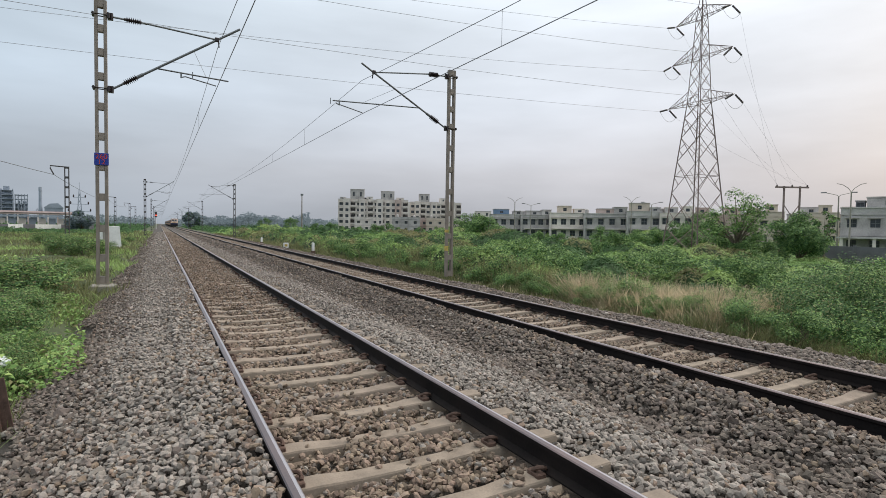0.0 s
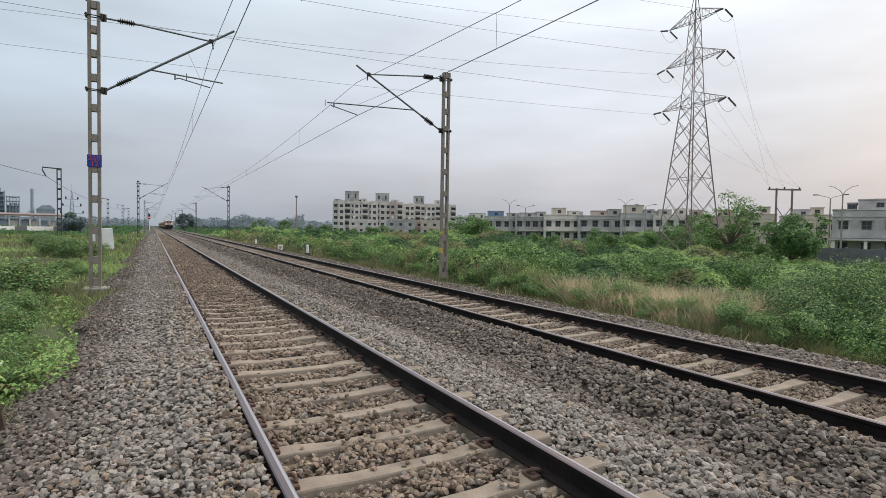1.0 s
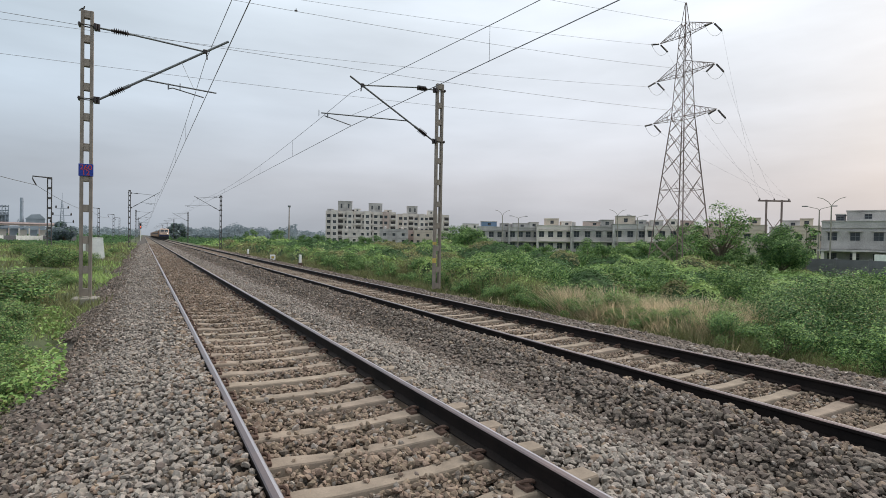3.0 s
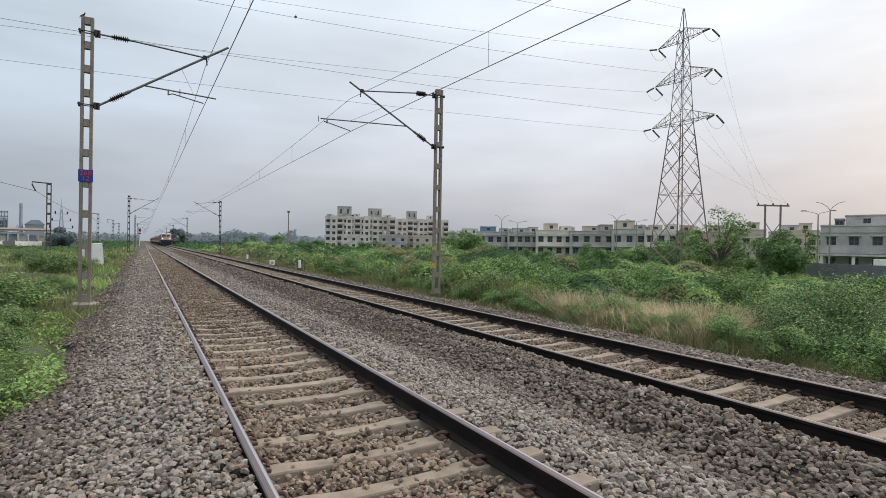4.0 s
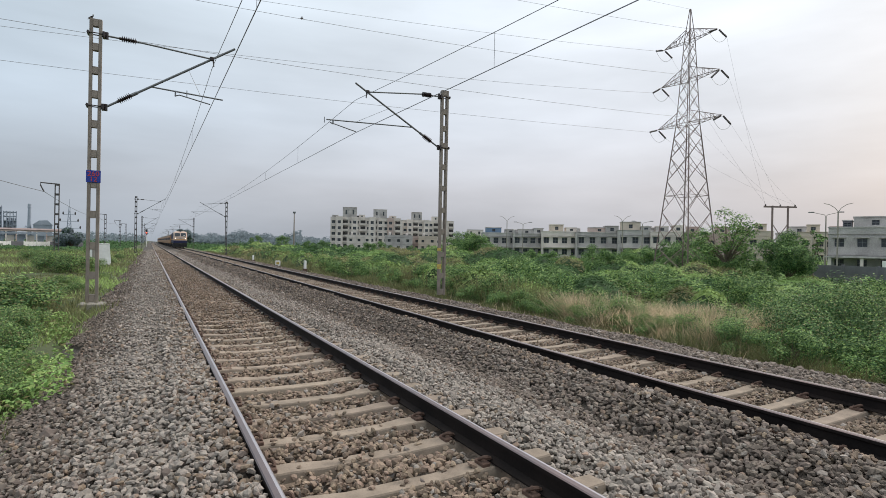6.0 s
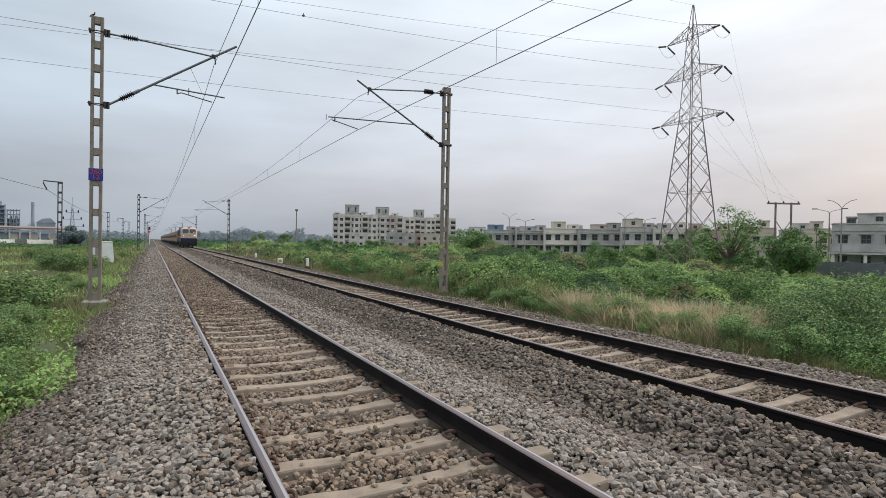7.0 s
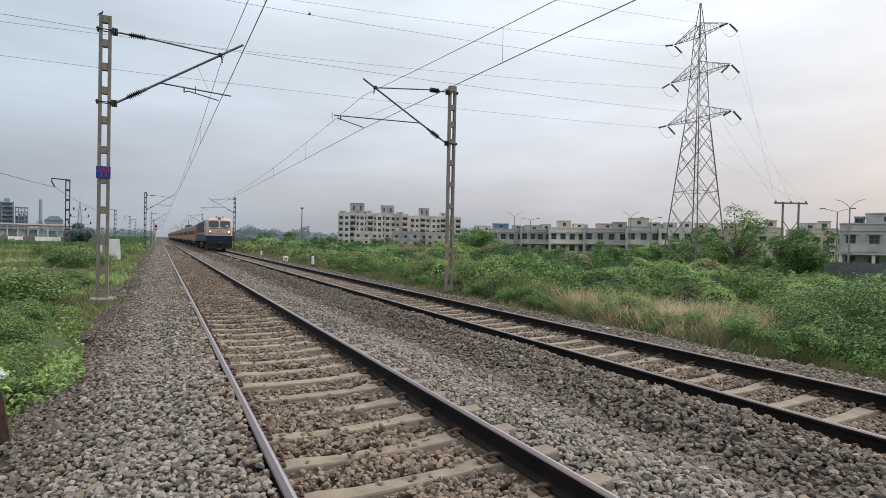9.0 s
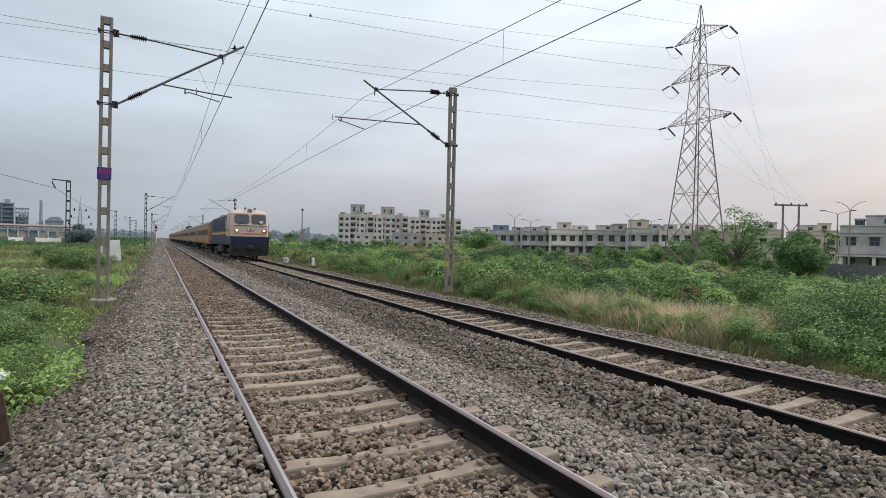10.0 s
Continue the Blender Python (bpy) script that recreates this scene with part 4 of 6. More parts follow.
def build_tree(x, y, z, height, spread, seed, label, category="tree", trunk=0.35, mats=("leaf_dark", "leaf_mid"), probs=(0.6, 0.4), leaves=5000, leaf=0.28, n_lobes=9, group="", open_crown=False):
    rnd = random.Random(seed)
    name = "tree" if category == "tree" else "bush"
    tree = anchor(name, pose(x, y, z, 0, 0, rnd.uniform(0, 360)), label, category, group)
    stem = height * trunk
    bm = bmesh.new()
    r0 = max(0.03, height * 0.022)
    tube(bm, [(0, 0, -0.1), (0.03 * height, 0.01 * height, stem * 0.6), (0, 0, stem), (0.02 * height, 0, height * 0.7)], [r0 * 1.3, r0, r0 * 0.8, r0 * 0.3], 7)
    part("trunk", bm, M["bark"], tree)
    lobes = []
    for k in range(n_lobes):
        a = k * 2.4 + rnd.uniform(-0.4, 0.4)
        d = spread * (0.30 + 0.62 * rnd.random()) * (0.25 if k == 0 else 1)
        zz = stem + (height - stem) * ((0.85 if k == 0 else rnd.uniform(0.12, 0.75)))
        lobes.append((d * math.cos(a), d * math.sin(a), zz, spread * (rnd.uniform(0.20, 0.34) if open_crown else rnd.uniform(0.34, 0.52))))
        bm = bmesh.new()
        tube(bm, [(0, 0, stem * 0.7), (d * 0.4 * math.cos(a), d * 0.4 * math.sin(a), stem + (zz - stem) * 0.45), (d * math.cos(a), d * math.sin(a), zz)], [r0 * 0.55, r0 * 0.35, r0 * 0.1], 5)
        part("limb", bm, M["bark"], tree)
    me = crown_mesh("crown", lobes, leaves, leaf, mats, probs, seed, 0.55)
    crown = new("crown", me)
    crown.parent = tree
    return tree


build_scrub()
build_grasses()


# ---- buildings ----
def facade_block(bm, w, d, h, cols, rows, win_w, sill, win_h, floor_h, z0=0.0, x0=0.0, y0=0.0):
    """Closed block with real window recesses in its front (-y) wall. Returns the window centres."""
    xc = [x0 + w * (k + 0.5) / cols for k in range(cols)]
    xs = sorted([x0, x0 + w] + [c - win_w / 2 for c in xc] + [c + win_w / 2 for c in xc])
    zr = [z0 + r * floor_h + sill for r in range(rows)]
    zs = sorted([z0, z0 + h] + zr + [z + win_h for z in zr])
    spots = []
    V = {}

    def vert(x, y, z):
        k = (round(x, 3), round(y, 3), round(z, 3))
        if k not in V:
            V[k] = bm.verts.new(k)
        return V[k]

    for xa, xb in zip(xs, xs[1:]):
        for za, zb in zip(zs, zs[1:]):
            hole = any(abs((xa + xb) / 2 - c) < win_w / 2 for c in xc) and any(z < (za + zb) / 2 < z + win_h for z in zr)
            if hole:
                b = y0 + 0.25
                spots.append(((xa + xb) / 2, b, (za + zb) / 2))
                for q in (((xa, y0, za), (xb, y0, za), (xb, b, za), (xa, b, za)), ((xa, y0, zb), (xa, b, zb), (xb, b, zb), (xb, y0, zb)), ((xa, y0, za), (xa, b, za), (xa, b, zb), (xa, y0, zb)), ((xb, y0, za), (xb, y0, zb), (xb, b, zb), (xb, b, za))):
                    bm.faces.new([bm.verts.new(v) for v in q])
            else:
                bm.faces.new([vert(xa, y0, za), vert(xb, y0, za), vert(xb, y0, zb), vert(xa, y0, zb)])
    a, b, c, e = (x0, y0 + d), (x0 + w, y0 + d), z0, z0 + h
    for q in (((x0, y0, c), (x0, y0, e), (*a, e), (*a, c)), ((x0 + w, y0, c), (*b, c), (*b, e), (x0 + w, y0, e)), ((*a, c), (*a, e), (*b, e), (*b, c)), ((x0, y0, e), (x0 + w, y0, e), (*b, e), (*a, e))):
        bm.faces.new([bm.verts.new(v) for v in q])
    return spots


def pane_mesh(w, h, mat="glass", frame_mat="fitting"):
    bm = bmesh.new()
    box(bm, -w / 2, 0.0, -h / 2, w / 2, 0.03, h / 2)
    for k in (-w / 2, 0, w / 2 - 0.06):
        box(bm, k, -0.04, -h / 2, k + 0.06, 0.0, h / 2, mat=1)
    box(bm, -w / 2, -0.04, -0.03, w / 2, 0.0, 0.03, mat=1)
    me = bpy.data.meshes.new("window")
    bm.to_mesh(me)
    bm.free()
    me.materials.append(M[mat])
    me.materials.append(M[frame_mat])
    return me


def build_house(m, label, w, d, floors, cols, wall, category="house", group="", floor_h=3.1, win=(1.3, 1.2), sill=0.95, parapet=0.9, rooms=(), shade=True, lofts=(), bays=(), bands=()):
    house = anchor("apartment_building" if floors > 3 else "house", m, label, category, group)
    h = floors * floor_h + parapet
    bm = bmesh.new()
    spots = facade_block(bm, w, d, h, cols, floors, win[0], sill, win[1], floor_h)
    part("wall", bm, M[wall], house)
    me = pane_mesh(*win)
    slab = None
    for x, y, z in spots:
        o = new("window", me)
        o.parent = house
        o.location = (x, y, z)
        if shade:
            if slab is None:
                bm = bmesh.new()
                box(bm, -win[0] / 2 - 0.25, -0.55, 0, win[0] / 2 + 0.25, 0.0, 0.1)
                slab = bpy.data.meshes.new("sunshade")
                bm.to_mesh(slab)
                bm.free()
                slab.materials.append(M[wall])
            s = new("sunshade", slab)
            s.parent = house
            s.location = (x, -0.002, z + win[1] / 2 + 0.12)
    bm = bmesh.new()
    box(bm, -0.12, -0.12, h, w + 0.12, d + 0.12, h + 0.12)
    part("parapet_coping", bm, M[wall], house)
    for z in [floor_h * k for k in range(1, floors + 1)]:
        bm = bmesh.new()
        box(bm, -0.06, -0.14, z - 0.08, w + 0.06, -0.003, z + 0.08)
        part("floor_band", bm, M[wall], house)
    for x0, x1, y0, hh, mat in rooms:
        bm = bmesh.new()
        sp = facade_block(bm, x1 - x0, min(d - y0, 4.5), hh, max(1, int((x1 - x0) / 3)), 1, 0.9, hh * 0.3, hh * 0.45, hh, z0=h, x0=x0, y0=y0)
        room = part("roof_room", bm, M[mat], house, "small room on the flat roof")
        bm = bmesh.new()
        box(bm, x0 - 0.1, y0 - 0.12, h + hh, x1 + 0.1, y0 + min(d - y0, 4.5) + 0.1, h + hh + 0.16)
        part("roof_slab", bm, M[wall], house)
        me2 = pane_mesh(0.9, hh * 0.45)
        for x, y, z in sp:
            o = new("window", me2)
            o.parent = house
            o.location = (x, y, z)
    for x, y, r in lofts:
        bm = bmesh.new()
        tube(bm, [(x, y, h), (x, y, h + 0.1), (x, y, h + 1.15), (x, y, h + 1.35)], [r, r * 1.02, r, r * 0.4], 12)
        part("water_tank", bm, M["loco_black"] if int(x) % 2 else M["plaster_grey"], house, "plastic roof water tank")
    for x0, x1, deep, over, mat in bays:
        bm = bmesh.new()
        sp = facade_block(bm, x1 - x0, deep, h + over, max(1, int((x1 - x0) / 3.0)), floors, 1.7, 0.7, 1.6, floor_h, x0=x0, y0=-deep - 0.004)
        bay = part("bay", bm, M[mat], house, "projecting full-height bay")
        me3 = pane_mesh(1.7, 1.6)
        for x, y, z in sp:
            o = new("window", me3)
            o.parent = bay
            o.location = (x, y, z)
    for x0, x1, z0, z1, mat in bands:
        bm = bmesh.new()
        box(bm, x0, -0.9, z0, x1, -0.004, z0 + 0.95)
        part("balcony", bm, M[mat], house, "projecting balcony with a solid front")
        # flat dark panel over the wall stands for a recess in shade
        bm = bmesh.new()
        box(bm, x0 + 0.15, -0.03, z0 + 0.1, x1 - 0.15, -0.006, z0 + floor_h - 0.45)
        part("recess_shade_panel", bm, M["coach_window"], house, "flat dark panel standing for the shade in a balcony recess")
    return house


def facing(angle, d, z, turn=0.0):
    """Pose whose local -y looks back along the bearing."""
    x, y = bearing(angle, d)
    return pose(x, y, z, 0, 0, -angle + turn)


def balconies(cols, w, floors, floor_h, which, mat):
    out = []
    for r in range(1, floors):
        for k in which:
            c = w * (k + 0.5) / cols
            out.append((c - 1.5, c + 1.5, r * floor_h, 0, mat))
    return out


# tall flats far behind the scrub
w1 = 39.0
build_house(facing(16.9, 303, -0.6, -4), "five-storey pale concrete apartment block with roof rooms", w1, 14, 5, 12, "plaster_white", "apartment building", "apartment blocks", floor_h=3.3, win=(1.9, 1.5), sill=0.85, rooms=((6.6, 14.4, 0.3, 5.6, "plaster_grey"), (23.6, 31.2, 0.3, 4.8, "plaster_grey"), (15.6, 19, 0.4, 1.5, "plaster_white"), (32.5, 36.5, 0.4, 1.3, "plaster_white"), (0.8, 4.0, 0.4, 1.0, "plaster_grey")), bays=((3.0, 6.8, 1.6, 0.4, "plaster_white"), (11.5, 15.0, 1.2, 0.3, "plaster_white"), (21.0, 25.0, 1.6, 0.4, "plaster_white"), (31.5, 35, 1.2, 0.3, "plaster_pink")), bands=balconies(12, w1, 5, 3.3, (2, 5, 7, 11), "plaster_white"), lofts=((15, 5, 0.8), (36, 5, 0.8)))
w2 = 31.0
build_house(facing(24.5, 318, -0.6, 6), "five-storey weathered cream apartment block with balconies", w2, 14, 5, 10, "plaster_white", "apartment building", "apartment blocks", floor_h=3.3, win=(1.9, 1.5), sill=0.85, rooms=((5.6, 11.6, 0.3, 4.8, "plaster_grey"), (18, 22, 0.3, 2.4, "plaster_white")), bays=((2.5, 6, 1.4, 0.4, "plaster_white"), (12.5, 16, 1.6, 0.3, "plaster_white"), (23, 27, 1.4, 0.3, "plaster_white")), bands=balconies(10, w2, 5, 3.3, (2, 6, 9), "plaster_white"), lofts=((20, 5, 0.8), (26, 5, 0.8)))
for az, d, w, fl, mat, lab in ((18.6, 265, 12, 2, "plaster_white", "two-storey white house below the apartment blocks"), (22.6, 250, 13, 2, "plaster_grey", "grey two-storey house among dark trees"), (24.4, 262, 10, 2, "plaster_pink", "two-storey pink-brown house with a flat roof"), (26.2, 255, 9, 2, "plaster_cream", "cream two-storey house behind the scrub"), (28.0, 270, 11, 2, "plaster_white", "small white house behind the scrub")):
    build_house(facing(az, d, -0.8), lab, w, 9, fl, max(2, int(w / 3.4)), mat, group="distant houses", lofts=((2.5, 3, 0.6),))
build_house(facing(31.2, 230, -0.8), "grey house with an open roof frame", 9, 8, 2, 3, "plaster_grey", group="distant houses", rooms=((1, 8, 0.5, 2.6, "plaster_white"),))

# terrace of two-storey houses
ROW = [(33.2, 150, "plaster_grey", 9.5, "roof_blue"), (36.4, 147, "plaster_grey", 8.5, "plaster_grey"), (39.4, 144, "plaster_white", 9.5, "plaster_cream"), (42.9, 141, "plaster_grey", 11, "plaster_pink"), (47.1, 138, "plaster_grey", 8.0, "plaster_cream"), (50.2, 137, "plaster_white", 7.5, "plaster_grey")]
ROW_MADE = []
for k, (az, d, mat, w, top) in enumerate(ROW):
    ROW_MADE.append(build_house(facing(az, d, -1.2 + 0.1 * k, 4), {"plaster_white": "two-storey white terrace house with dark paired windows", "plaster_grey": "two-storey grey terrace house with roof rooms"}[mat], w, 9, 2, 4 if w > 8 else 3, mat, group="terrace houses", floor_h=3.0, win=(1.35, 1.5), parapet=(0.8, 0.5, 1.0, 0.7, 1.1, 0.6)[k], rooms=((w * (0.1 + 0.07 * (k * 5 % 4)), w * (0.55 + 0.06 * (k * 3 % 5)), 2.0, (1.5, 1.2, 1.9, 1.3, 2.1, 1.4)[k], top), (w * 0.68, w * 0.97, 1.2, (1.0, 1.5, 1.1, 1.7, 1.0, 1.6)[k], mat)), lofts=((w * (0.08 if k % 2 else 0.9), 4, 0.5),)))
    terrace = ROW_MADE[-1]
    for x in (0.0, w - 0.35):
        bm = bmesh.new()
        box(bm, x, -0.35, 0, x + 0.35, -0.005, 6.4)
        part("pilaster", bm, M[mat], terrace)
    bm = bmesh.new()
    box(bm, 0.8, -1.3, 2.75, w - 0.8, -0.005, 2.9)
    part("canopy", bm, M["plaster_white"], terrace, "pale concrete canopy")
for az, d, w, mat, fl, lab in ((52.6, 150, 7, "plaster_pink", 2, "pink-brown two-storey house behind the tower"), (55.0, 152, 8, "plaster_pink", 2, "dull brick-coloured house behind the tower"), (57.2, 155, 6, "plaster_cream", 2, "cream house half hidden by a tree"), (58.6, 135, 5, "plaster_cream", 2, "tall narrow cream house with a shaded side"), (60.9, 150, 9, "plaster_grey", 2, "grey house behind a round tree"), (62.6, 140, 5.2, "plaster_cream", 2, "cream plaster house behind a tree"), (64.2, 150, 6, "plaster_pink", 2, "dull pink house beyond the street lamps")):
    build_house(facing(az, d, -1.0), lab, w, 8, fl, max(2, int(w / 2.8)), mat, group="houses beyond the field", rooms=((w * 0.3, w * 0.75, 1.5, 1.6, mat),))

# nearer grey house with a raised ground storey
house = build_house(facing(64.8, 98, -1.6, -3), "grey two-storey house over an open car port", 16, 11, 2, 6, "plaster_grey", floor_h=3.05, win=(1.15, 1.2), sill=1.15, rooms=((2.9, 8.0, 2.5, 1.6, "plaster_grey"), (1.6, 2.7, 2.5, 1.1, "dark_wall")))
for x in (0.3, 4.0, 7.8, 11.6, 15.3):
    bm = bmesh.new()
    box(bm, x - 0.2, -2.4, 0, x + 0.2, -2.0, 2.6)
    part("porch_column", bm, M["plaster_white"], house)
bm = bmesh.new()
box(bm, -0.3, -2.6, 2.6, 16.3, -0.004, 2.82)
part("porch_roof", bm, M["plaster_grey"], house)
for k in range(2):
    bm = bmesh.new()
    box(bm, 9.0 + k * 3.6, -1.25, 3.3, 12.2 + k * 3.6, -0.004, 4.3, 0.03)
    part("balcony", bm, M["plaster_white"], house, "white balcony front")

bm = bmesh.new()
box(bm, 6.2, -4.6, 0, 17.5, -4.3, 2.3, 0.03)
part("compound_wall", bm, M["white_paint"], house, "white painted compound wall")

# dark boundary walls
def boundary_wall(a, b, z0, z1, mat, label, pitch=3.0, other=None):
    a, b = Vector((*a, 0)), Vector((*b, 0))
    n = max(1, int((b - a).length / pitch))
    wall = anchor("boundary_wall", pose(a.x, a.y, z0, 0, 0, math.degrees(math.atan2(b.y - a.y, b.x - a.x))), label, "wall", "boundary walls", "structure")
    step = (b - a).length / n
    bm = bmesh.new()
    box(bm, 0.12, -0.08, 0, step - 0.12, 0.08, z1 - z0)
    pm = bpy.data.meshes.new("wall_panel")
    bm.to_mesh(pm)
    bm.free()
    bm = bmesh.new()
    box(bm, -0.118, -0.13, 0, 0.118, 0.13, z1 - z0 + 0.12, 0.02)
    qm = bpy.data.meshes.new("wall_post")
    bm.to_mesh(qm)
    bm.free()
    rm = pm.copy()
    rm.materials.append(M[other or mat])
    for me in (pm, qm):
        me.materials.append(M[mat])
    for k in range(n):
        for me, nm in ((rm if k % 5 in (1, 4) else pm, "wall_panel"), (qm, "wall_post")):
            o = new(nm, me)
            o.parent = wall
            o.location = (k * step, 0, 0)


boundary_wall(bearing(63.6, 74), bearing(76, 66), -2.2, 0.25, "dark_wall", "weathered dark grey boundary wall behind the scrub")
boundary_wall(bearing(32.5, 125), bearing(39, 122), -2.0, 0.5, "dark_wall", "dark grey compound wall before the terrace")
boundary_wall(bearing(-16, 150), bearing(-5.2, 170), -1.4, 0.8, "white_paint", "long whitewashed boundary wall with bare patches before the works", other="dark_wall")


# ---- street lamps ----
def street_lamp(x, y, z, h, vee, turn, label):
    lamp = anchor("street_lamp", pose(x, y, z, 0, 0, turn), label, "street lamp", "street lamps")
    bm = bmesh.new()
    tube(bm, [(0, 0, 0), (0, 0, h * 0.5), (0, 0, h - 1.2)], [0.13, 0.10, 0.08], 8)
    part("pole", bm, M["concrete"], lamp)
    for s in (-1, 1):
        bm = bmesh.new()
        if vee:
            pts = [(0, 0, h - 1.25), (s * 0.35, 0, h - 0.7), (s * 1.0, 0, h - 0.2), (s * 1.7, 0, h)]
        else:
            pts = [(0, 0, h - 1.2), (s * 0.2, 0, h - 0.95), (s * 1.5, 0, h - 0.6)]
        tube(bm, pts, 0.045, 6)
        part("arm", bm, M["concrete"], lamp)
        if not vee:
            bm = bmesh.new()
            q = pts[-1]
            box(bm, min(q[0], q[0] + s * 0.75), -0.14, q[2] - 0.02, max(q[0], q[0] + s * 0.75), 0.14, q[2] + 0.14, 0.04)
            part("lamp_head", bm, M["fitting"], lamp)


for az, d, h, vee in ((35.7, 124, 10.3, True), (37.4, 132, 9.9, False), (47.5, 118, 10.2, True), (49.4, 124, 9.9, False), (64.6, 100, 9.9, False), (65.45, 95, 10.3, True), (22.9, 300, 12, False)):
    x, y = bearing(az, d)
    street_lamp(x, y, -1.5, h, vee, -az + 8, "slender grey street lamp with two upswept arms" if vee else "grey street lamp with two lamp heads on short arms")
x, y = bearing(13.2, 150)
mast = anchor("floodlight_mast", pose(x, y, -1.5), "slim steel mast with a small head above the scrub", "light mast")
bm = bmesh.new()
tube(bm, [(0, 0, 0), (0, 0, 6), (0, 0, 11.3)], [0.2, 0.16, 0.12], 8)
part("pole", bm, M["mast_steel"], mast)
bm = bmesh.new()
box(bm, -0.35, -0.15, 11.2, 0.35, 0.15, 11.7, 0.03)
part("lamp_head", bm, M["fitting"], mast)


# ---- far side works, left of the line ----
# haze_steel parts below carry distance haze in their colour
def build_works():
    x, y = bearing(-12.5, 360)
    works = anchor("factory", pose(x, y, -1, 0, 0, 10), "grey steel process plant with open frames, haze mixed into its colour", "factory")
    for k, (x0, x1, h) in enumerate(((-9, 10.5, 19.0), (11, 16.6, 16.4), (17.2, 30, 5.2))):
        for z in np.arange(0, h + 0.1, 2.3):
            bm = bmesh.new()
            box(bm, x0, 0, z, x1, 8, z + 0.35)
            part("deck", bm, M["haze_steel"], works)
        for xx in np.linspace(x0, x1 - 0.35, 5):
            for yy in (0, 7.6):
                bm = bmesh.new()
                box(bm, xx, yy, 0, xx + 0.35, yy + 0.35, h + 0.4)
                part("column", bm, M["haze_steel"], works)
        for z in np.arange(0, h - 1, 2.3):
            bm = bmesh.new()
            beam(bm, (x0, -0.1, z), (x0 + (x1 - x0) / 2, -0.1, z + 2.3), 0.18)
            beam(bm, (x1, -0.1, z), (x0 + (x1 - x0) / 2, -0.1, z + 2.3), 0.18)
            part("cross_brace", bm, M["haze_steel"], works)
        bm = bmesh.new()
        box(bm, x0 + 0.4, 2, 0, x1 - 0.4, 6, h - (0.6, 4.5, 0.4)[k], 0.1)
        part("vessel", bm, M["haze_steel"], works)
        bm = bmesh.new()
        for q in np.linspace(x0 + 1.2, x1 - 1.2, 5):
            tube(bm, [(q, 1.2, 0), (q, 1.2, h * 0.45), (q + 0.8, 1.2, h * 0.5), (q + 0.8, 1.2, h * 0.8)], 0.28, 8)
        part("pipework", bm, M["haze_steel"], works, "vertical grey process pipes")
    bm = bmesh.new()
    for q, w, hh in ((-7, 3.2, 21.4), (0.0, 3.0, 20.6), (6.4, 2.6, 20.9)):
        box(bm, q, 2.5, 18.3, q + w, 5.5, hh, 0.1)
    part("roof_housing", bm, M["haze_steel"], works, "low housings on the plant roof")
    bm = bmesh.new()
    beam(bm, (18.5, 3, 4), (20.5, 3, 9.5), 0.3)
    beam(bm, (22.5, 3, 4), (20.5, 3, 9.5), 0.3)
    beam(bm, (19.4, 3, 6.5), (21.6, 3, 6.5), 0.25)
    part("hoist_frame", bm, M["haze_steel"], works, "small A-frame over the low sheds")
    x, y = bearing(-9.02, 340)
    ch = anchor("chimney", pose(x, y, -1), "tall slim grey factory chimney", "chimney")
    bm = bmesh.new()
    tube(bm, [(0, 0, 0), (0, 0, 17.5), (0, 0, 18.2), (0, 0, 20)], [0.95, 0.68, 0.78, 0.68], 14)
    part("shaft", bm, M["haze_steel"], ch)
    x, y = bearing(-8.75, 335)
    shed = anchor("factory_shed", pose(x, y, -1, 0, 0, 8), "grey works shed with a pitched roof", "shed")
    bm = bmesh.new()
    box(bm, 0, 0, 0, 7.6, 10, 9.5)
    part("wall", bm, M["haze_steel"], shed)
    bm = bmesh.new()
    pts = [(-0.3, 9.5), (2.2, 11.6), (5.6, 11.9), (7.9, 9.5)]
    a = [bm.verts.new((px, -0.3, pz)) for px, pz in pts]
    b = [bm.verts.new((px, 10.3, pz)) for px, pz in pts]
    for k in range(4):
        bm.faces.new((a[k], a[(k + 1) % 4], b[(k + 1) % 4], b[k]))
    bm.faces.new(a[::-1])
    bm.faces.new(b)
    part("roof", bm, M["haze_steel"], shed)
    # pipe gantry
    x, y = bearing(-14.0, 240)
    g = anchor("pipe_gantry", pose(x, y, -1, 0, 0, 12), "long red-brown pipe gantry on pale posts", "gantry")
    for z, mat in ((5.0, "plaster_pink"), (4.2, "haze_steel")):
        bm = bmesh.new()
        box(bm, 0, -0.3, z, 32, 0.3, z + 0.5)
        part("beam", bm, M[mat], g)
    for k in range(12):
        bm = bmesh.new()
        box(bm, k * 2.85, -0.25, 0, k * 2.85 + 0.4, 0.25, 5.0)
        part("post", bm, M["plaster_white" if k % 3 else "plaster_pink"], g)
    for k in range(11):
        bm = bmesh.new()
        box(bm, k * 2.85 + 0.5, 1.0, 1.2, k * 2.85 + 2.5, 1.3, 3.6)
        part("panel", bm, M["plaster_white" if k % 2 else "haze_steel"], g)
    bm = bmesh.new()
    a = [bm.verts.new(v) for v in ((-6, -0.5, 5.5), (32.5, -0.5, 5.5), (32.5, 3.5, 6.1), (-6, 3.5, 6.1))]
    b = [bm.verts.new(v.co + Vector((0, 0, 0.12))) for v in a]
    for k in range(4):
        bm.faces.new((a[k], a[(k + 1) % 4], b[(k + 1) % 4], b[k]))
    bm.faces.new(a[::-1])
    bm.faces.new(b)
    part("roof_sheet", bm, M["tower_steel"], g, "rusty sloping roof sheet")
    # substation mast
    x, y = bearing(-6.25, 210)
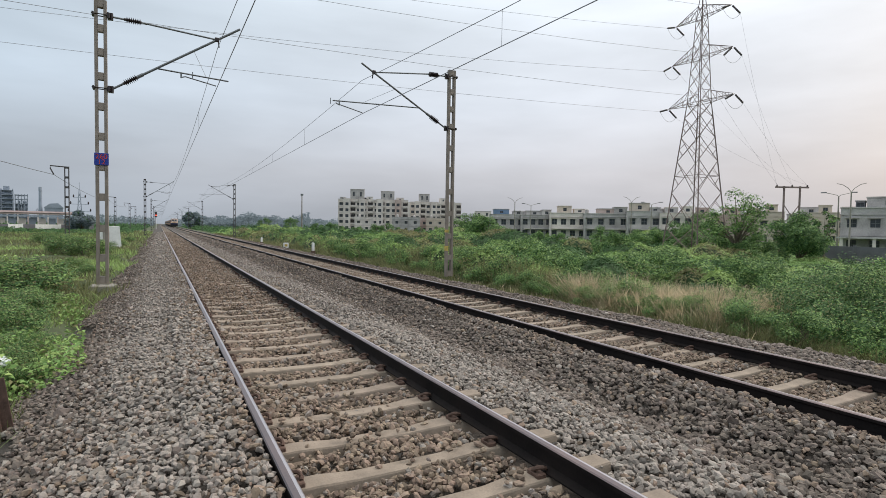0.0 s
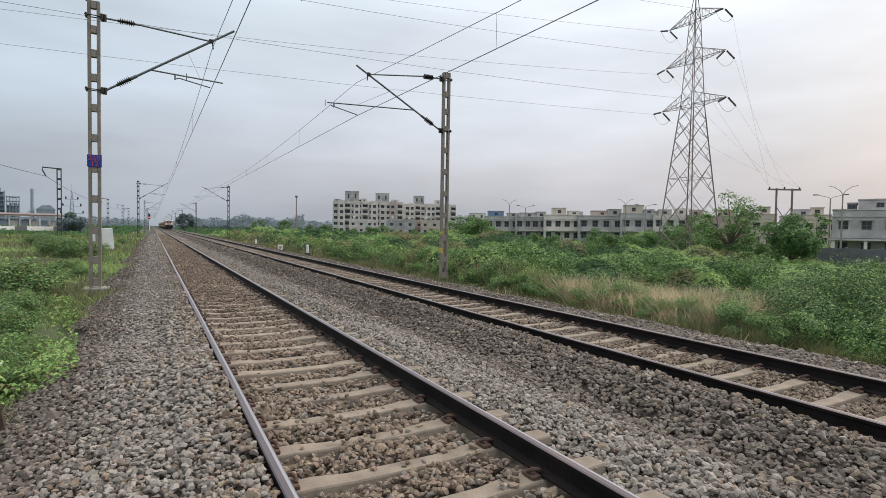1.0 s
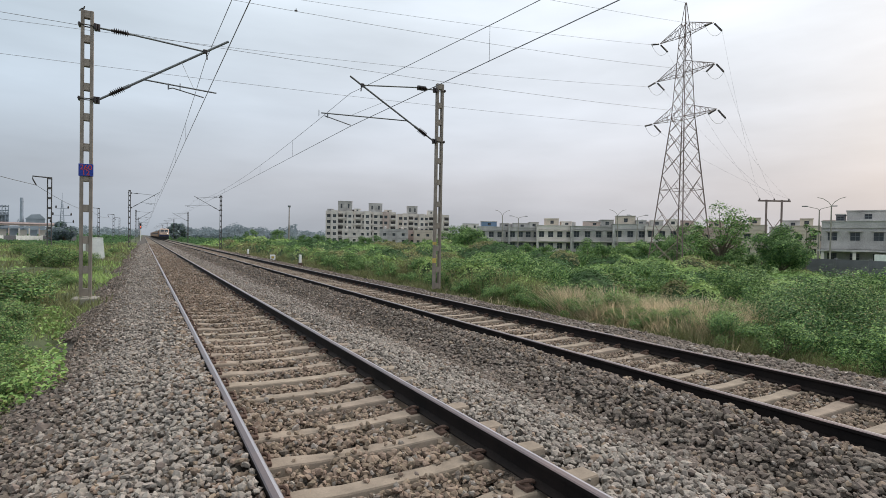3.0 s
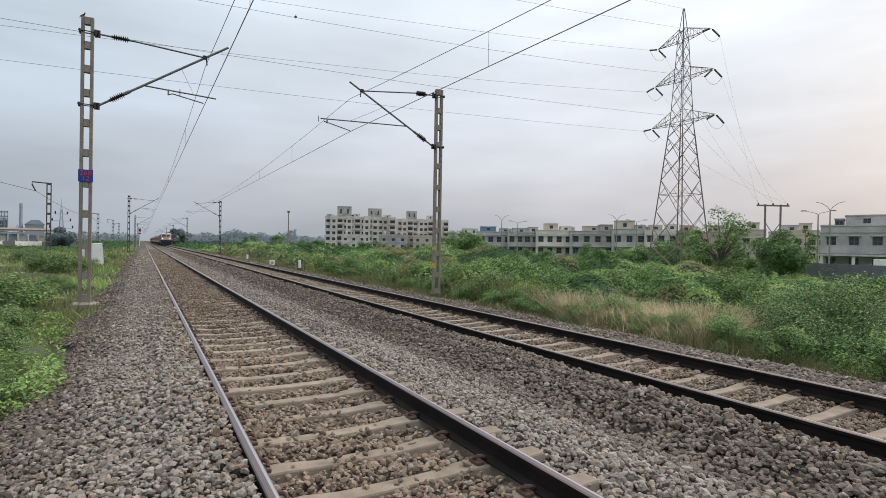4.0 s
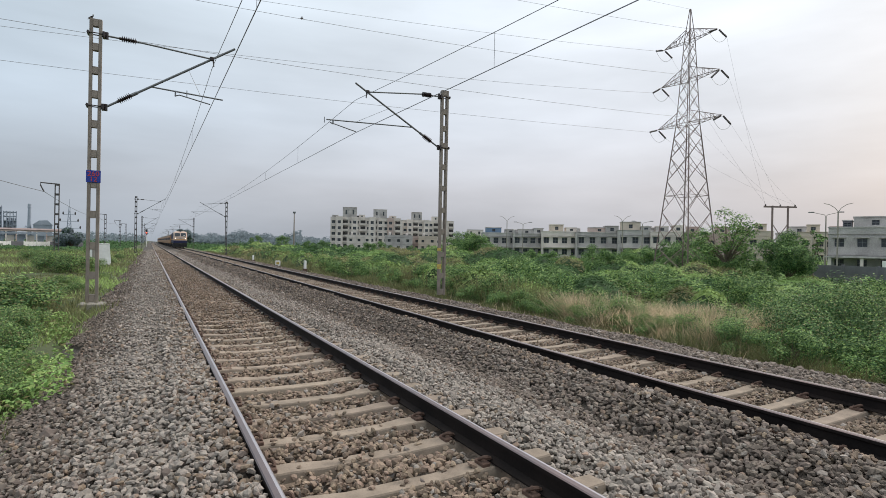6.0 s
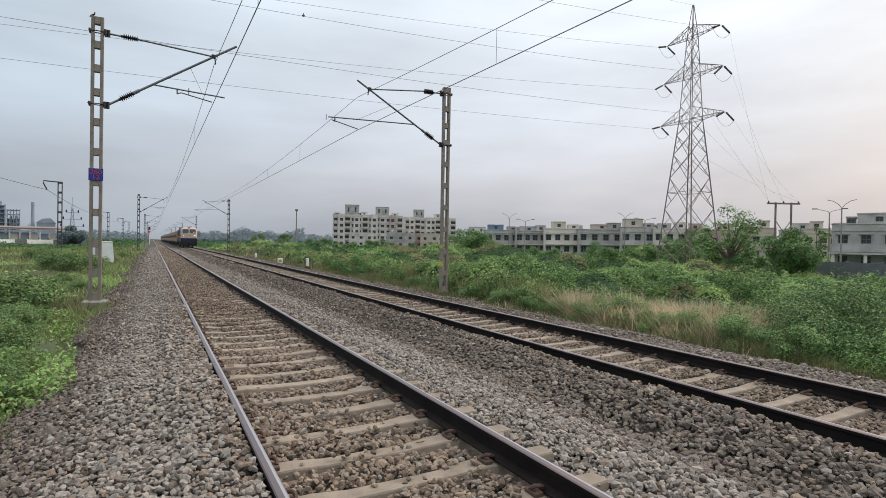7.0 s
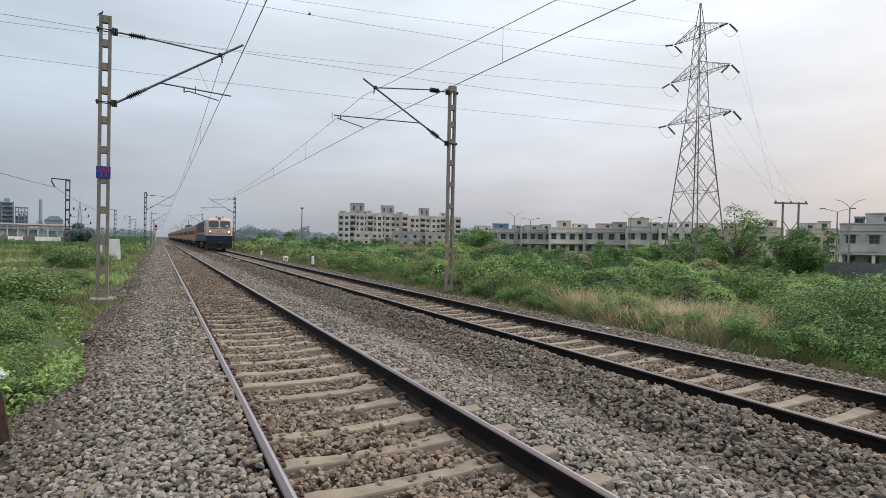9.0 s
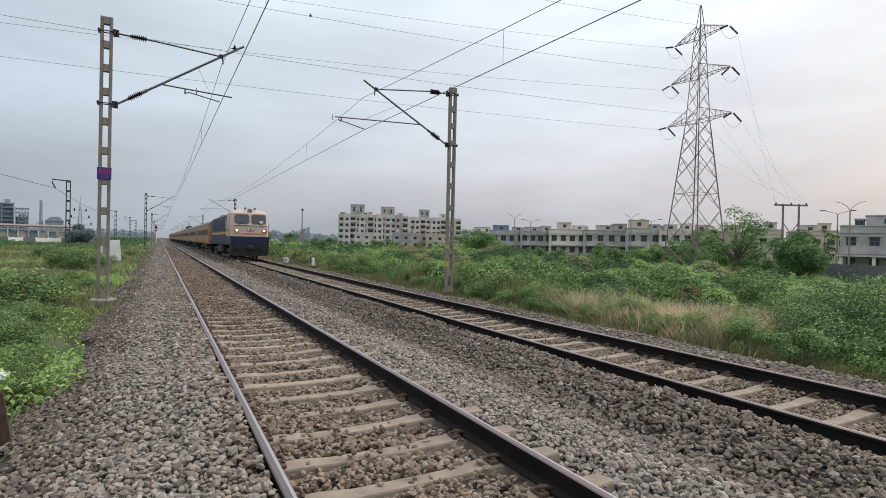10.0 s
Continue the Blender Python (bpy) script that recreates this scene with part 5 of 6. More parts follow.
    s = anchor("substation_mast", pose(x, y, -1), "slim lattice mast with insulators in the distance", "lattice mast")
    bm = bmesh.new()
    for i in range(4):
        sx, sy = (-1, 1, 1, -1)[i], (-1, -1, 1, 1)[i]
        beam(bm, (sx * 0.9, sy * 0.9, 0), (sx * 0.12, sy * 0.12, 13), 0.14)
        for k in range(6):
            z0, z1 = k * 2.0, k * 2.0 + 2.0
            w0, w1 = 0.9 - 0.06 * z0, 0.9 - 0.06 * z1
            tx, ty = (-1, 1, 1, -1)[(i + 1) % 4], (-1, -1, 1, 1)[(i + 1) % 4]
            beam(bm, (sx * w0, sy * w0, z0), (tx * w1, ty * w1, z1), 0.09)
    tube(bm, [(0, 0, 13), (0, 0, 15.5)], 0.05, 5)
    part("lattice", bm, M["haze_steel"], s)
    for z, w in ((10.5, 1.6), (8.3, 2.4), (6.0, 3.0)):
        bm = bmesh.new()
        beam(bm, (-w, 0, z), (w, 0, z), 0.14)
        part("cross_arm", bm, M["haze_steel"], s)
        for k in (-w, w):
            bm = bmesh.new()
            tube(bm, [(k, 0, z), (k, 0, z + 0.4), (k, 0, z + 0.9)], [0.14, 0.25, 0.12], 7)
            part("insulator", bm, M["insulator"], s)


build_works()


def siding_mast(az, d, top, label):
    x, y = bearing(az, d)
    m = anchor("siding_mast", pose(x, y, -1.0), label, "railway mast", "siding masts")
    for s in (-1, 1):
        bm = bmesh.new()
        box(bm, min(s * 0.2, s * 0.13), -0.12, 0, max(s * 0.2, s * 0.13), 0.12, top)
        part("column", bm, M["mast_dark"], m)
    n = int(top / 0.9)
    for k in range(n + 1):
        bm = bmesh.new()
        z = k * (top - 0.2) / n
        box(bm, -0.128, -0.115, z, 0.128, 0.115, z + 0.2)
        part("batten", bm, M["mast_dark"], m)
    bm = bmesh.new()
    tube(bm, [(0.2, 0, top - 0.06), (-1.35, 0, top + 0.02), (-1.33, 0, top - 0.25), (-1.05, 0, top - 0.85)], 0.065, 6)
    part("arm", bm, M["mast_dark"], m)
    return x, y


pts = [siding_mast(az, d, 8.0, "distant battened mast with a square bracket on the siding") for az, d in ((-7.15, 65), (-3.56, 134), (-2.42, 172), (-1.95, 205))]
line = anchor("siding_wire", pose(0, 0, 0), "single sagging wire along the siding masts", "overhead wires")
bm = bmesh.new()
wp = [(-24, 20, 9.6)] + [(x - 1.05, y, 6.15) for x, y in pts]
for a, b in zip(wp, wp[1:]):
    tube(bm, span(a, b, 0.5, 10), 0.026, 4)
part("wire", bm, M["wire"], line)

# ---- lineside furniture ----
x, y = bearing(-4.0, 50)
relay = anchor("relay_cabinet", pose(x, y, -0.60, 0, 0, 6), "white concrete equipment box with sloping sides in the grass", "equipment box")
bm = bmesh.new()
vs = box(bm, -0.80, -0.6, 0, 0.80, 0.6, 1.75)
for v in vs:
    if v.co.z > 1:
        v.co.x *= 0.82
        v.co.y *= 0.82
part("body", bm, M["white_paint"], relay)
bm = bmesh.new()
box(bm, -0.66, -0.5, 1.752, 0.66, 0.5, 1.83, 0.02)
part("lid", bm, M["white_paint"], relay)
bm = bmesh.new()
box(bm, -0.48, -0.575, 0.25, -0.05, -0.545, 1.45, 0.01)
part("door", bm, M["concrete"], relay)

for x, y, h, w, lab in ((8.35, 58, 0.62, 0.09, "white painted concrete marker post"), (8.6, 36.8, 0.72, 0.09, "white painted concrete marker post")):
    p = anchor("marker_post", pose(x, y, -0.75, 0, 0, 10), lab, "marker post", "marker posts")
    bm = bmesh.new()
    box(bm, -w, -w, 0, w, w, h + 0.3, 0.04)
    part("post", bm, M["white_paint"], p)
    bm = bmesh.new()
    box(bm, -w - 0.05, -w - 0.05, -0.1, w + 0.05, w + 0.05, 0.42, 0.02)
    part("plinth", bm, M["rust"], p, "dark stained foot of the post")
p = anchor("marker_stone", pose(8.4, 45.5, -0.6, 0, 0, -8), "low white marker stone with a yellow face", "marker stone")
bm = bmesh.new()
box(bm, -0.22, -0.12, 0, 0.22, 0.12, 0.58, 0.03)
part("block", bm, M["white_paint"], p)
bm = bmesh.new()
box(bm, -0.12, -0.135, 0.25, 0.12, -0.123, 0.45, 0.004)
part("painted_bar", bm, M["yellow_paint"], p)

sig = anchor("signal_post", pose(-2.5, 197, -0.6), "railway colour light signal showing red", "signal")
bm = bmesh.new()
tube(bm, [(0, 0, 0), (0, 0, 5.6)], 0.09, 8)
part("post", bm, M["white_paint"], sig)
bm = bmesh.new()
box(bm, -0.28, -0.12, 4.1, 0.28, 0.12, 5.9, 0.06)
part("signal_head", bm, M["loco_black"], sig)
bm = bmesh.new()
bmesh.ops.create_uvsphere(bm, u_segments=12, v_segments=8, radius=0.19, matrix=pose(0, -0.16, 4.75))
part("lens", bm, M["signal_glow"], sig, "glowing red lens")

stake = anchor("rusty_stake", pose(-2.86, 3.62, -0.62, 0, -8, 0), "rusty brown leaning steel stake at the ballast edge", "stake")
bm = bmesh.new()
box(bm, -0.05, -0.008, 0, 0.05, 0.008, 0.62, 0.003)
box(bm, -0.05, -0.05, 0, -0.036, -0.009, 0.62, 0.003)
part("bar", bm, M["rust"], stake)
litter = anchor("plastic_bag", pose(-3.45, 5.95, -0.33, 4, 8, 30), "crumpled pale plastic bag lying in the weeds", "litter")
bm = bmesh.new()
bmesh.ops.create_icosphere(bm, subdivisions=3, radius=0.15)
for v in bm.verts:
    v.co *= 1 + 0.35 * noise.noise(v.co * 14)
    v.co.z *= 0.5
part("bag", bm, M["plastic"], litter)


# ---- trees and bushes ----
def grow():
    # large open tree and round dark tree by the houses
    x, y = bearing(57.0, 70)
    build_tree(x, y, -1.6, 8.4, 3.3, 41, "spindly open-crowned tree with large leaves by the tower", leaves=4200, leaf=0.20, n_lobes=28, trunk=0.25, open_crown=True, mats=("leaf_dark", "leaf_mid"), probs=(0.35, 0.65))
    x, y = bearing(61.9, 66)
    build_tree(x, y, -1.8, 5.6, 2.7, 42, "dense round dark green tree in the scrub", leaves=24000, leaf=0.12, trunk=0.14, n_lobes=15, probs=(0.6, 0.4))
    x, y = bearing(63.7, 70)
    build_tree(x, y, -1.8, 6.2, 1.4, 43, "thin feathery young tree beside a round tree", leaves=620, leaf=0.22, trunk=0.35, n_lobes=16, open_crown=True, mats=("leaf_dark", "leaf_mid"))
    x, y = bearing(2.75, 270)
    build_tree(x, y, -1, 7.8, 4.4, 44, "round tree beside the distant line, mostly haze-coloured leaves", leaves=5000, leaf=0.6, trunk=0.2, mats=("leaf_dark", "haze_green"), probs=(0.15, 0.85))
    # trees round the tower foot, along the terrace and below the flats
    base = [build_tree(400 + 30 * k, -400, -1, 6.0, 3.2, 50 + k, "dark green bushy tree at the far edge of the scrub", leaves=5200, leaf=0.21, trunk=0.12, group="field trees", mats=("leaf_dark", "leaf_mid"), probs=(0.5, 0.5)) for k in range(3)]
    rnd = random.Random(77)
    spots = [(51.2, 88, 0.85), (52.6, 82, 0.7), (54.3, 80, 0.62), (55.6, 76, 0.7), (58.6, 75, 0.6), (60.3, 72, 0.55), (44.6, 78, 0.72), (45.6, 70, 0.6), (32.0, 150, 1.2), (30.6, 160, 1.3), (32.9, 122, 1.0), (33.8, 118, 0.75), (31.7, 126, 1.0), (31.3, 155, 1.25), (33.4, 140, 0.7), (28.6, 165, 0.7), (20.6, 175, 0.72), (22.0, 170, 0.8), (23.4, 180, 0.6), (19.2, 185, 0.6), (25.6, 170, 0.6), (27.2, 170, 0.65), (16.0, 200, 0.8), (14.8, 220, 0.8), (17.4, 190, 0.62), (57.6, 68, 0.45), (48.2, 95, 0.62), (49.6, 90, 0.7), (40.5, 100, 0.5), (38.2, 105, 0.55), (36.3, 100, 0.45), (35.0, 108, 0.6)]
    for k, (az, d, s) in enumerate(spots):
        x, y = bearing(az, d)
        o = copy_thing(base[k % 3], pose(x, y, float(land_z(x, y)), 0, 0, rnd.uniform(0, 360)))
        o.scale = (s * rnd.uniform(0.9, 1.2), s * rnd.uniform(0.9, 1.2), s)
    for k, o in enumerate(base):
        x, y = bearing((53.4, 12.0, 9.5)[k], (92, 240, 250)[k])
        o.matrix_basis = pose(x, y, -1.4)
    # left side: tree clump by the works, leaves mostly haze-coloured
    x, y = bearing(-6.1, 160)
    build_tree(x, y, -0.6, 4.6, 3.4, 61, "rounded trees before the works, haze put into their grey-green colour", leaves=9000, leaf=0.36, trunk=0.05, mats=("leaf_dark", "haze_green"), probs=(0.12, 0.88))
    # bushes: near scrub edge and meadow
    x, y = 12.5, 3.2
    build_tree(x, y, -1.15, 1.6, 1.9, 71, "large leafy green bush with yellow flecks at the ballast edge", "bush", leaves=60000, leaf=0.037, trunk=0.1, n_lobes=18, mats=("leaf_mid", "leaf_bright", "leaf_yellow", "leaf_dark"), probs=(0.17, 0.05, 0.10, 0.68))
    small = [build_tree(300 + 5 * k, -300, -1, 1.5, 1.1, 80 + k, "leafy green bush in the scrub", "bush", leaves=5500, leaf=0.058, trunk=0.1, n_lobes=9, group="scrub bushes", mats=("leaf_mid", "leaf_bright", "leaf_dark"), probs=(0.42, 0.10, 0.48)) for k in range(3)]
    places = [(10.3, 8.2, 0.5), (11.2, 10.9, 0.75), (10.4, 4.6, 0.55), (11.8, 5.8, 0.7), (14.5, 6.5, 0.7), (16.8, 4.2, 0.7), (13.0, 13.5, 1.0), (10.8, 14.6, 0.85), (12.0, 18.0, 1.2), (11.4, 22, 0.9), (14.8, 19.5, 1.2), (17.5, 12.0, 1.2), (20, 8.5, 1.2), (11.6, 27, 1.0), (13.5, 33, 1.2), (12, 41, 1.1), (18.5, 16, 1.3), (23, 13, 1.3), (26, 20, 1.5), (21, 24, 1.4), (30, 16, 1.5), (16, 27, 1.2), (25, 32, 1.5), (34, 26, 1.6), (12.3, 52, 1.1), (13, 64, 1.2), (12.6, 78, 1.2), (18, 45, 1.4), (15.2, 1.0, 0.6), (19.0, 1.5, 0.7), (24, 5.0, 1.2), (29, 9, 1.3), (13.6, 9.2, 0.6), (13.0, 3.6, 0.75), (11.6, 0.9, 0.7), (9.9, 10.2, 0.35), (10.1, 12.3, 0.45), (9.8, 6.6, 0.4), (9.75, 4.2, 0.4), (9.65, 3.0, 0.38), (9.8, 1.4, 0.45), (10.0, 5.5, 0.4), (9.6, 0.2, 0.4), (10.3, -0.3, 0.6), (9.7, 8.9, 0.33), (10.6, 9.4, 0.5), (9.9, 11.4, 0.36), (10.0, 7.6, 0.3), (9.8, 13.4, 0.4), (10.3, 16.0, 0.55), (10.2, 18.4, 0.6), (9.9, 20.6, 0.5), (10.3, 24.0, 0.7), (10.1, 28.5, 0.6), (10.4, 35.0, 0.7)]
    for k, (x, y, s) in enumerate(places):
        o = copy_thing(small[k % 3], pose(x, y, float(land_z(x, y)) + (0.1 if x < 14 else 0.35), 0, 0, rnd.uniform(0, 360)))
        s *= 1.1 if x < 10.7 and y < 15 else 1.0
        o.scale = (s * rnd.uniform(0.9, 1.3), s * rnd.uniform(0.9, 1.3), s * rnd.uniform(0.8, 1.1))
    for k, o in enumerate(small):
        o.matrix_basis = pose(10.2 + 0.9 * k, 31 + 7 * k, -1.0)
    meadow = build_tree(-4.75, 14.5, -0.62, 1.15, 0.95, 91, "yellow-green leafy bush in the meadow", "bush", leaves=7500, leaf=0.046, trunk=0.1, n_lobes=9, group="meadow bushes", mats=("leaf_mid", "leaf_yellow", "leaf_bright", "leaf_dark"), probs=(0.34, 0.16, 0.05, 0.45))
    meadow.scale = (1.3, 1.3, 0.95)
    for x, y, s in ((-5.4, 16.8, 0.75), (-3.95, 10.6, 0.55), (-3.7, 8.3, 0.5), (-4.25, 9.4, 0.6), (-3.3, 6.2, 0.33), (-3.05, 5.5, 0.28), (-3.65, 6.7, 0.36), (-3.5, 7.4, 0.34), (-4.2, 12.0, 0.5), (-5.7, 36, 1.2), (-6.9, 38, 1.15), (-5.0, 41, 0.7), (-7.6, 44, 1.1), (-9, 52, 1.1), (-4.6, 50, 0.55), (-3.9, 30, 0.4), (-11, 62, 1.2), (-13, 75, 0.6), (-4.3, 62, 0.5), (-16, 90, 0.6), (-12, 96, 0.7), (-20, 110, 0.7), (-8, 80, 1.0), (-4.1, 22, 0.35), (-4.9, 25, 0.5)):
        o = copy_thing(meadow, pose(x, y, max(float(land_z(x, y)), float(bed_z(x))) - 0.05, 0, 0, rnd.uniform(0, 360)))
        o.scale = (s * rnd.uniform(1.0, 1.35), s * rnd.uniform(1.0, 1.35), s * rnd.uniform(0.8, 1.1))


def far_woods():
    """Tree belts on the skyline with haze put into their colour, and dark low scrub filling the land before them."""
    rng = np.random.default_rng(55)
    for name, mat, label, belts in (
        ("distant_woods", "haze_green", "belt of trees on the skyline with haze put into its grey-green colour", ((-20, 3, 520, 8, 14000, 1.5), (3, 14, 480, 13, 26000, 1.5), (12, 34, 420, 8, 16000, 1.4), (30, 80, 330, 5, 8000, 0.8), (-30, 0, 900, 13, 6000, 1.6), (0, 80, 900, 13, 9000, 1.6))),
        ("distant_scrub", "leaf_dark", "low dark green scrub covering the far fields", ((-16, -0.5, 130, 0.9, 7000, 0.35), (-16, -0.5, 200, 1.4, 7000, 0.5), (-16, -0.5, 300, 2.2, 6000, 0.7), (1.5, 45, 165, 2.6, 16000, 0.45), (1.5, 40, 215, 2.8, 12000, 0.55), (1.2, 30, 290, 3.2, 10000, 0.7), (1.0, 25, 380, 4.0, 8000, 0.9)))):
        quads = []
        for az0, az1, d, h, n, size in belts:
            az = np.radians(rng.uniform(az0, az1, n))
            dd = d * (1 + rng.uniform(-0.14, 0.14, n))
            x, y = bearing_arrays(az, dd)
            top = h * np.clip(0.55 + 0.5 * fbm(x, y, 30 / d, 14) + 0.2 * fbm(x, y, 120 / d, 15), 0.15, 1.3)
            z = land_z(x, y) + top * rng.random(n) ** 0.6
            ok = (x < -6) | (x > 12)
            P = np.stack([x, y, z], -1)[ok]
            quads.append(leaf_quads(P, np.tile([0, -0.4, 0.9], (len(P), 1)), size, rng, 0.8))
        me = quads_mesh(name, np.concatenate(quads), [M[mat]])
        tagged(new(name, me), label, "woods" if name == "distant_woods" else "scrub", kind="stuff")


grow()
far_woods()


# ---- train ----
def section(bm, prof, y0, y1, mat=0, cap=True):
    """Body shell: a closed cross section (x, z) drawn from y0 to y1."""
    a = [bm.verts.new((x, y0, z)) for x, z in prof]
    b = [bm.verts.new((x, y1, z)) for x, z in prof]
    n = len(prof)
    for k in range(n):
        bm.faces.new((a[k], a[(k + 1) % n], b[(k + 1) % n], b[k])).material_index = mat
    if cap:
        bm.faces.new(a[::-1]).material_index = mat
        bm.faces.new(b).material_index = mat


def roof_profile(half, z0, eave, crown):
    pts = [(-half, z0), (half, z0), (half, eave)]
    for k in range(1, 8):
        a = math.pi * k / 8
        pts.append((half * math.cos(a), eave + (crown - eave) * math.sin(a)))
    return pts + [(-half, eave)]


def bogie(parent, y, axles=3, r=0.52):
    bm = bmesh.new()
    span_y = 1.75 * (axles - 1)
    for s in (-1, 1):
        box(bm, s * 1.08 - 0.08, y - span_y / 2 - 0.5, 0.45, s * 1.08 + 0.08, y + span_y / 2 + 0.5, 0.85, 0.04)
        for k in range(axles):
            yy = y - span_y / 2 + k * 1.75
            box(bm, s * 1.1 - 0.14, yy - 0.22, 0.32, s * 1.1 + 0.14, yy + 0.22, 0.75, 0.03)
    box(bm, -1.0, y - 0.3, 0.5, 1.0, y + 0.3, 0.9)
    b = part("bogie", bm, M["loco_black"], parent, "black bogie frame")
    for k in range(axles):
        yy = y - span_y / 2 + k * 1.75
        bm = bmesh.new()
        for s in (-1, 1):
            bmesh.ops.create_cone(bm, cap_ends=True, segments=20, radius1=r, radius2=r, depth=0.13, matrix=pose(s * 0.86, yy, r, 0, 90, 0))
        tube(bm, [(-0.8, yy, r), (0.8, yy, r)], 0.08, 8)
        part("wheelset", bm, M["rail_side"], b)


def build_loco(y):
    loco = anchor("diesel_locomotive", pose(FAR_X, y, FAR_Z), "cream and dark blue diesel locomotive with lit headlights", "locomotive")
    # cab: chamfered front corners, sloping screen
    bm = bmesh.new()
    W = 1.53

    def ring(z, y0, w, c):
        return [bm.verts.new(v) for v in ((-w, 3.2, z), (-w, y0 + 0.55, z), (-w + c, y0, z), (w - c, y0, z), (w, y0 + 0.55, z), (w, 3.2, z))]

    rings = [ring(1.92, 0.0, W, 0.22), ring(2.86, 0.05, W, 0.22), ring(3.86, 0.34, W - 0.03, 0.24), ring(4.08, 0.62, W - 0.2, 0.3), ring(4.18, 0.95, W - 0.6, 0.3)]
    for a, b in zip(rings, rings[1:]):
        for k in range(6):
            bm.faces.new((a[k], a[(k + 1) % 6], b[(k + 1) % 6], b[k]))
    bm.faces.new(rings[-1])
    bm.faces.new(rings[0][::-1])
    cab = part("cab", bm, M["loco_cream"], loco, "cream painted driving cab")
    for s in (-1, 1):
        # windscreen with dark rubber surround
        for nm, mat, gx, z0, z1, out in (("window_surround", "loco_grey", 0.06, 2.93, 3.80, 0.008), ("windscreen", "glass", 0.0, 2.99, 3.74, 0.022)):
            bm = bmesh.new()
            xa, xb = s * 0.10 - s * gx * 0.7, s * 1.22 + s * gx
            q = []
            c = 0.13
            da = math.copysign(c, xb - xa)
            for x, z in ((xa + da, z0), (xb - da, z0), (xb, z0 + c), (xb, z1 - c), (xb - da, z1), (xa + da, z1), (xa, z1 - c), (xa, z0 + c)):
                yy = 0.05 + (z - 2.86) / 1.0 * 0.29 - out
                q.append((x, yy, z))
            f = [bm.verts.new(v) for v in q]
            g = [bm.verts.new((v[0], v[1] + 0.05, v[2])) for v in q]
            bm.faces.new(f)
            bm.faces.new(g[::-1])
            for k in range(8):
                bm.faces.new((f[k], g[k], g[(k + 1) % 8], f[(k + 1) % 8]))
            bmesh.ops.recalc_face_normals(bm, faces=bm.faces)
            part(nm, bm, M[mat], cab)
        bm = bmesh.new()
        tube(bm, [(s * 0.95, -0.03, 2.88), (s * 0.62, 0.02, 3.12)], 0.022, 5)
        part("wiper", bm, M["loco_black"], cab)
        bm = bmesh.new()
        bmesh.ops.create_cone(bm, cap_ends=True, segments=20, radius1=0.15, radius2=0.13, depth=0.10, matrix=pose(s * 1.08, -0.03, 2.42, 90, 0, 0))
        part("headlight_rim", bm, M["loco_grey"], cab)
        bm = bmesh.new()
        bmesh.ops.create_cone(bm, cap_ends=True, segments=20, radius1=0.085, radius2=0.085, depth=0.03, matrix=pose(s * 1.08, -0.095, 2.42, 90, 0, 0))
        part("headlight", bm, M["lamp_glow"], cab, "glowing headlight")
        bm = bmesh.new()
        box(bm, min(s * 1.22, s * 1.36), -0.012, 2.30, max(s * 1.22, s * 1.36), 0.03, 2.55)
        part("orange_stripe", bm, M["loco_orange"], cab)
        bm = bmesh.new()
        box(bm, s * 1.535 - 0.01, 0.7, 2.30, s * 1.535 + 0.01, 3.2, 2.55)
        part("orange_stripe", bm, M["loco_orange"], cab)
        bm = bmesh.new()
        box(bm, s * 1.53 - 0.012, 1.3, 2.85, s * 1.53 + 0.012, 2.5, 3.5, 0.01)
        part("side_window", bm, M["glass"], cab)
        bm = bmesh.new()
        tube(bm, [(s * 1.6, 0.75, 1.35), (s * 1.6, 0.75, 3.0)], 0.025, 5)
        part("handrail", bm, M["loco_grey"], cab)
    bm = bmesh.new()
    box(bm, -0.28, -0.03, 2.38, 0.28, 0.05, 2.56, 0.03)
    part("marker_lights", bm, M["loco_grey"], cab, "grey marker light box")
    for k in (-0.16, 0.16):
        bm = bmesh.new()
        bmesh.ops.create_cone(bm, cap_ends=True, segments=12, radius1=0.06, radius2=0.06, depth=0.03, matrix=pose(k, -0.04, 2.47, 90, 0, 0))
        part("marker_lamp", bm, M["white_paint"], cab)
    bm = bmesh.new()
    box(bm, -1.30, -0.010, 2.10, 1.30, 0.03, 2.22)
    part("orange_stripe", bm, M["loco_orange"], cab)
    bm = bmesh.new()
    box(bm, -1.30, -0.008, 2.82, 1.30, 0.045, 2.86, 0.01)
    part("screen_ledge", bm, M["loco_grey"], cab)
    bm = bmesh.new()
    box(bm, 0.72, 0.055, 3.05, 1.02, 0.075, 3.25)
    part("number_card", bm, M["white_paint"], cab, "pale card behind the windscreen")
    bm = bmesh.new()
    bmesh.ops.create_cone(bm, cap_ends=True, segments=14, radius1=0.19, radius2=0.19, depth=0.35, matrix=pose(0, 0.62, 4.08, 90, 0, 0))
    part("roof_headlight", bm, M["loco_grey"], cab)
    for k in (-0.35, 0.4):
        bm = bmesh.new()
        tube(bm, [(k, 1.1, 4.1), (k, 1.0, 4.26), (k, 0.7, 4.28), (k, 0.55, 4.28)], [0.03, 0.03, 0.05, 0.1], 8)
        part("horn", bm, M["loco_grey"], cab)
    # lower front and pilot
    bm = bmesh.new()
    prof = [(-1.5, 0.42), (-1.25, 0.3), (1.25, 0.3), (1.5, 0.42), (1.53, 1.918), (-1.53, 1.918)]
    section(bm, prof, 0.02, 0.6)
    part("pilot", bm, M["loco_black"], loco, "black buffer beam and rail guard")
    bm = bmesh.new()
    box(bm, -1.535, -0.012, 1.30, 1.535, 3.2, 1.916)
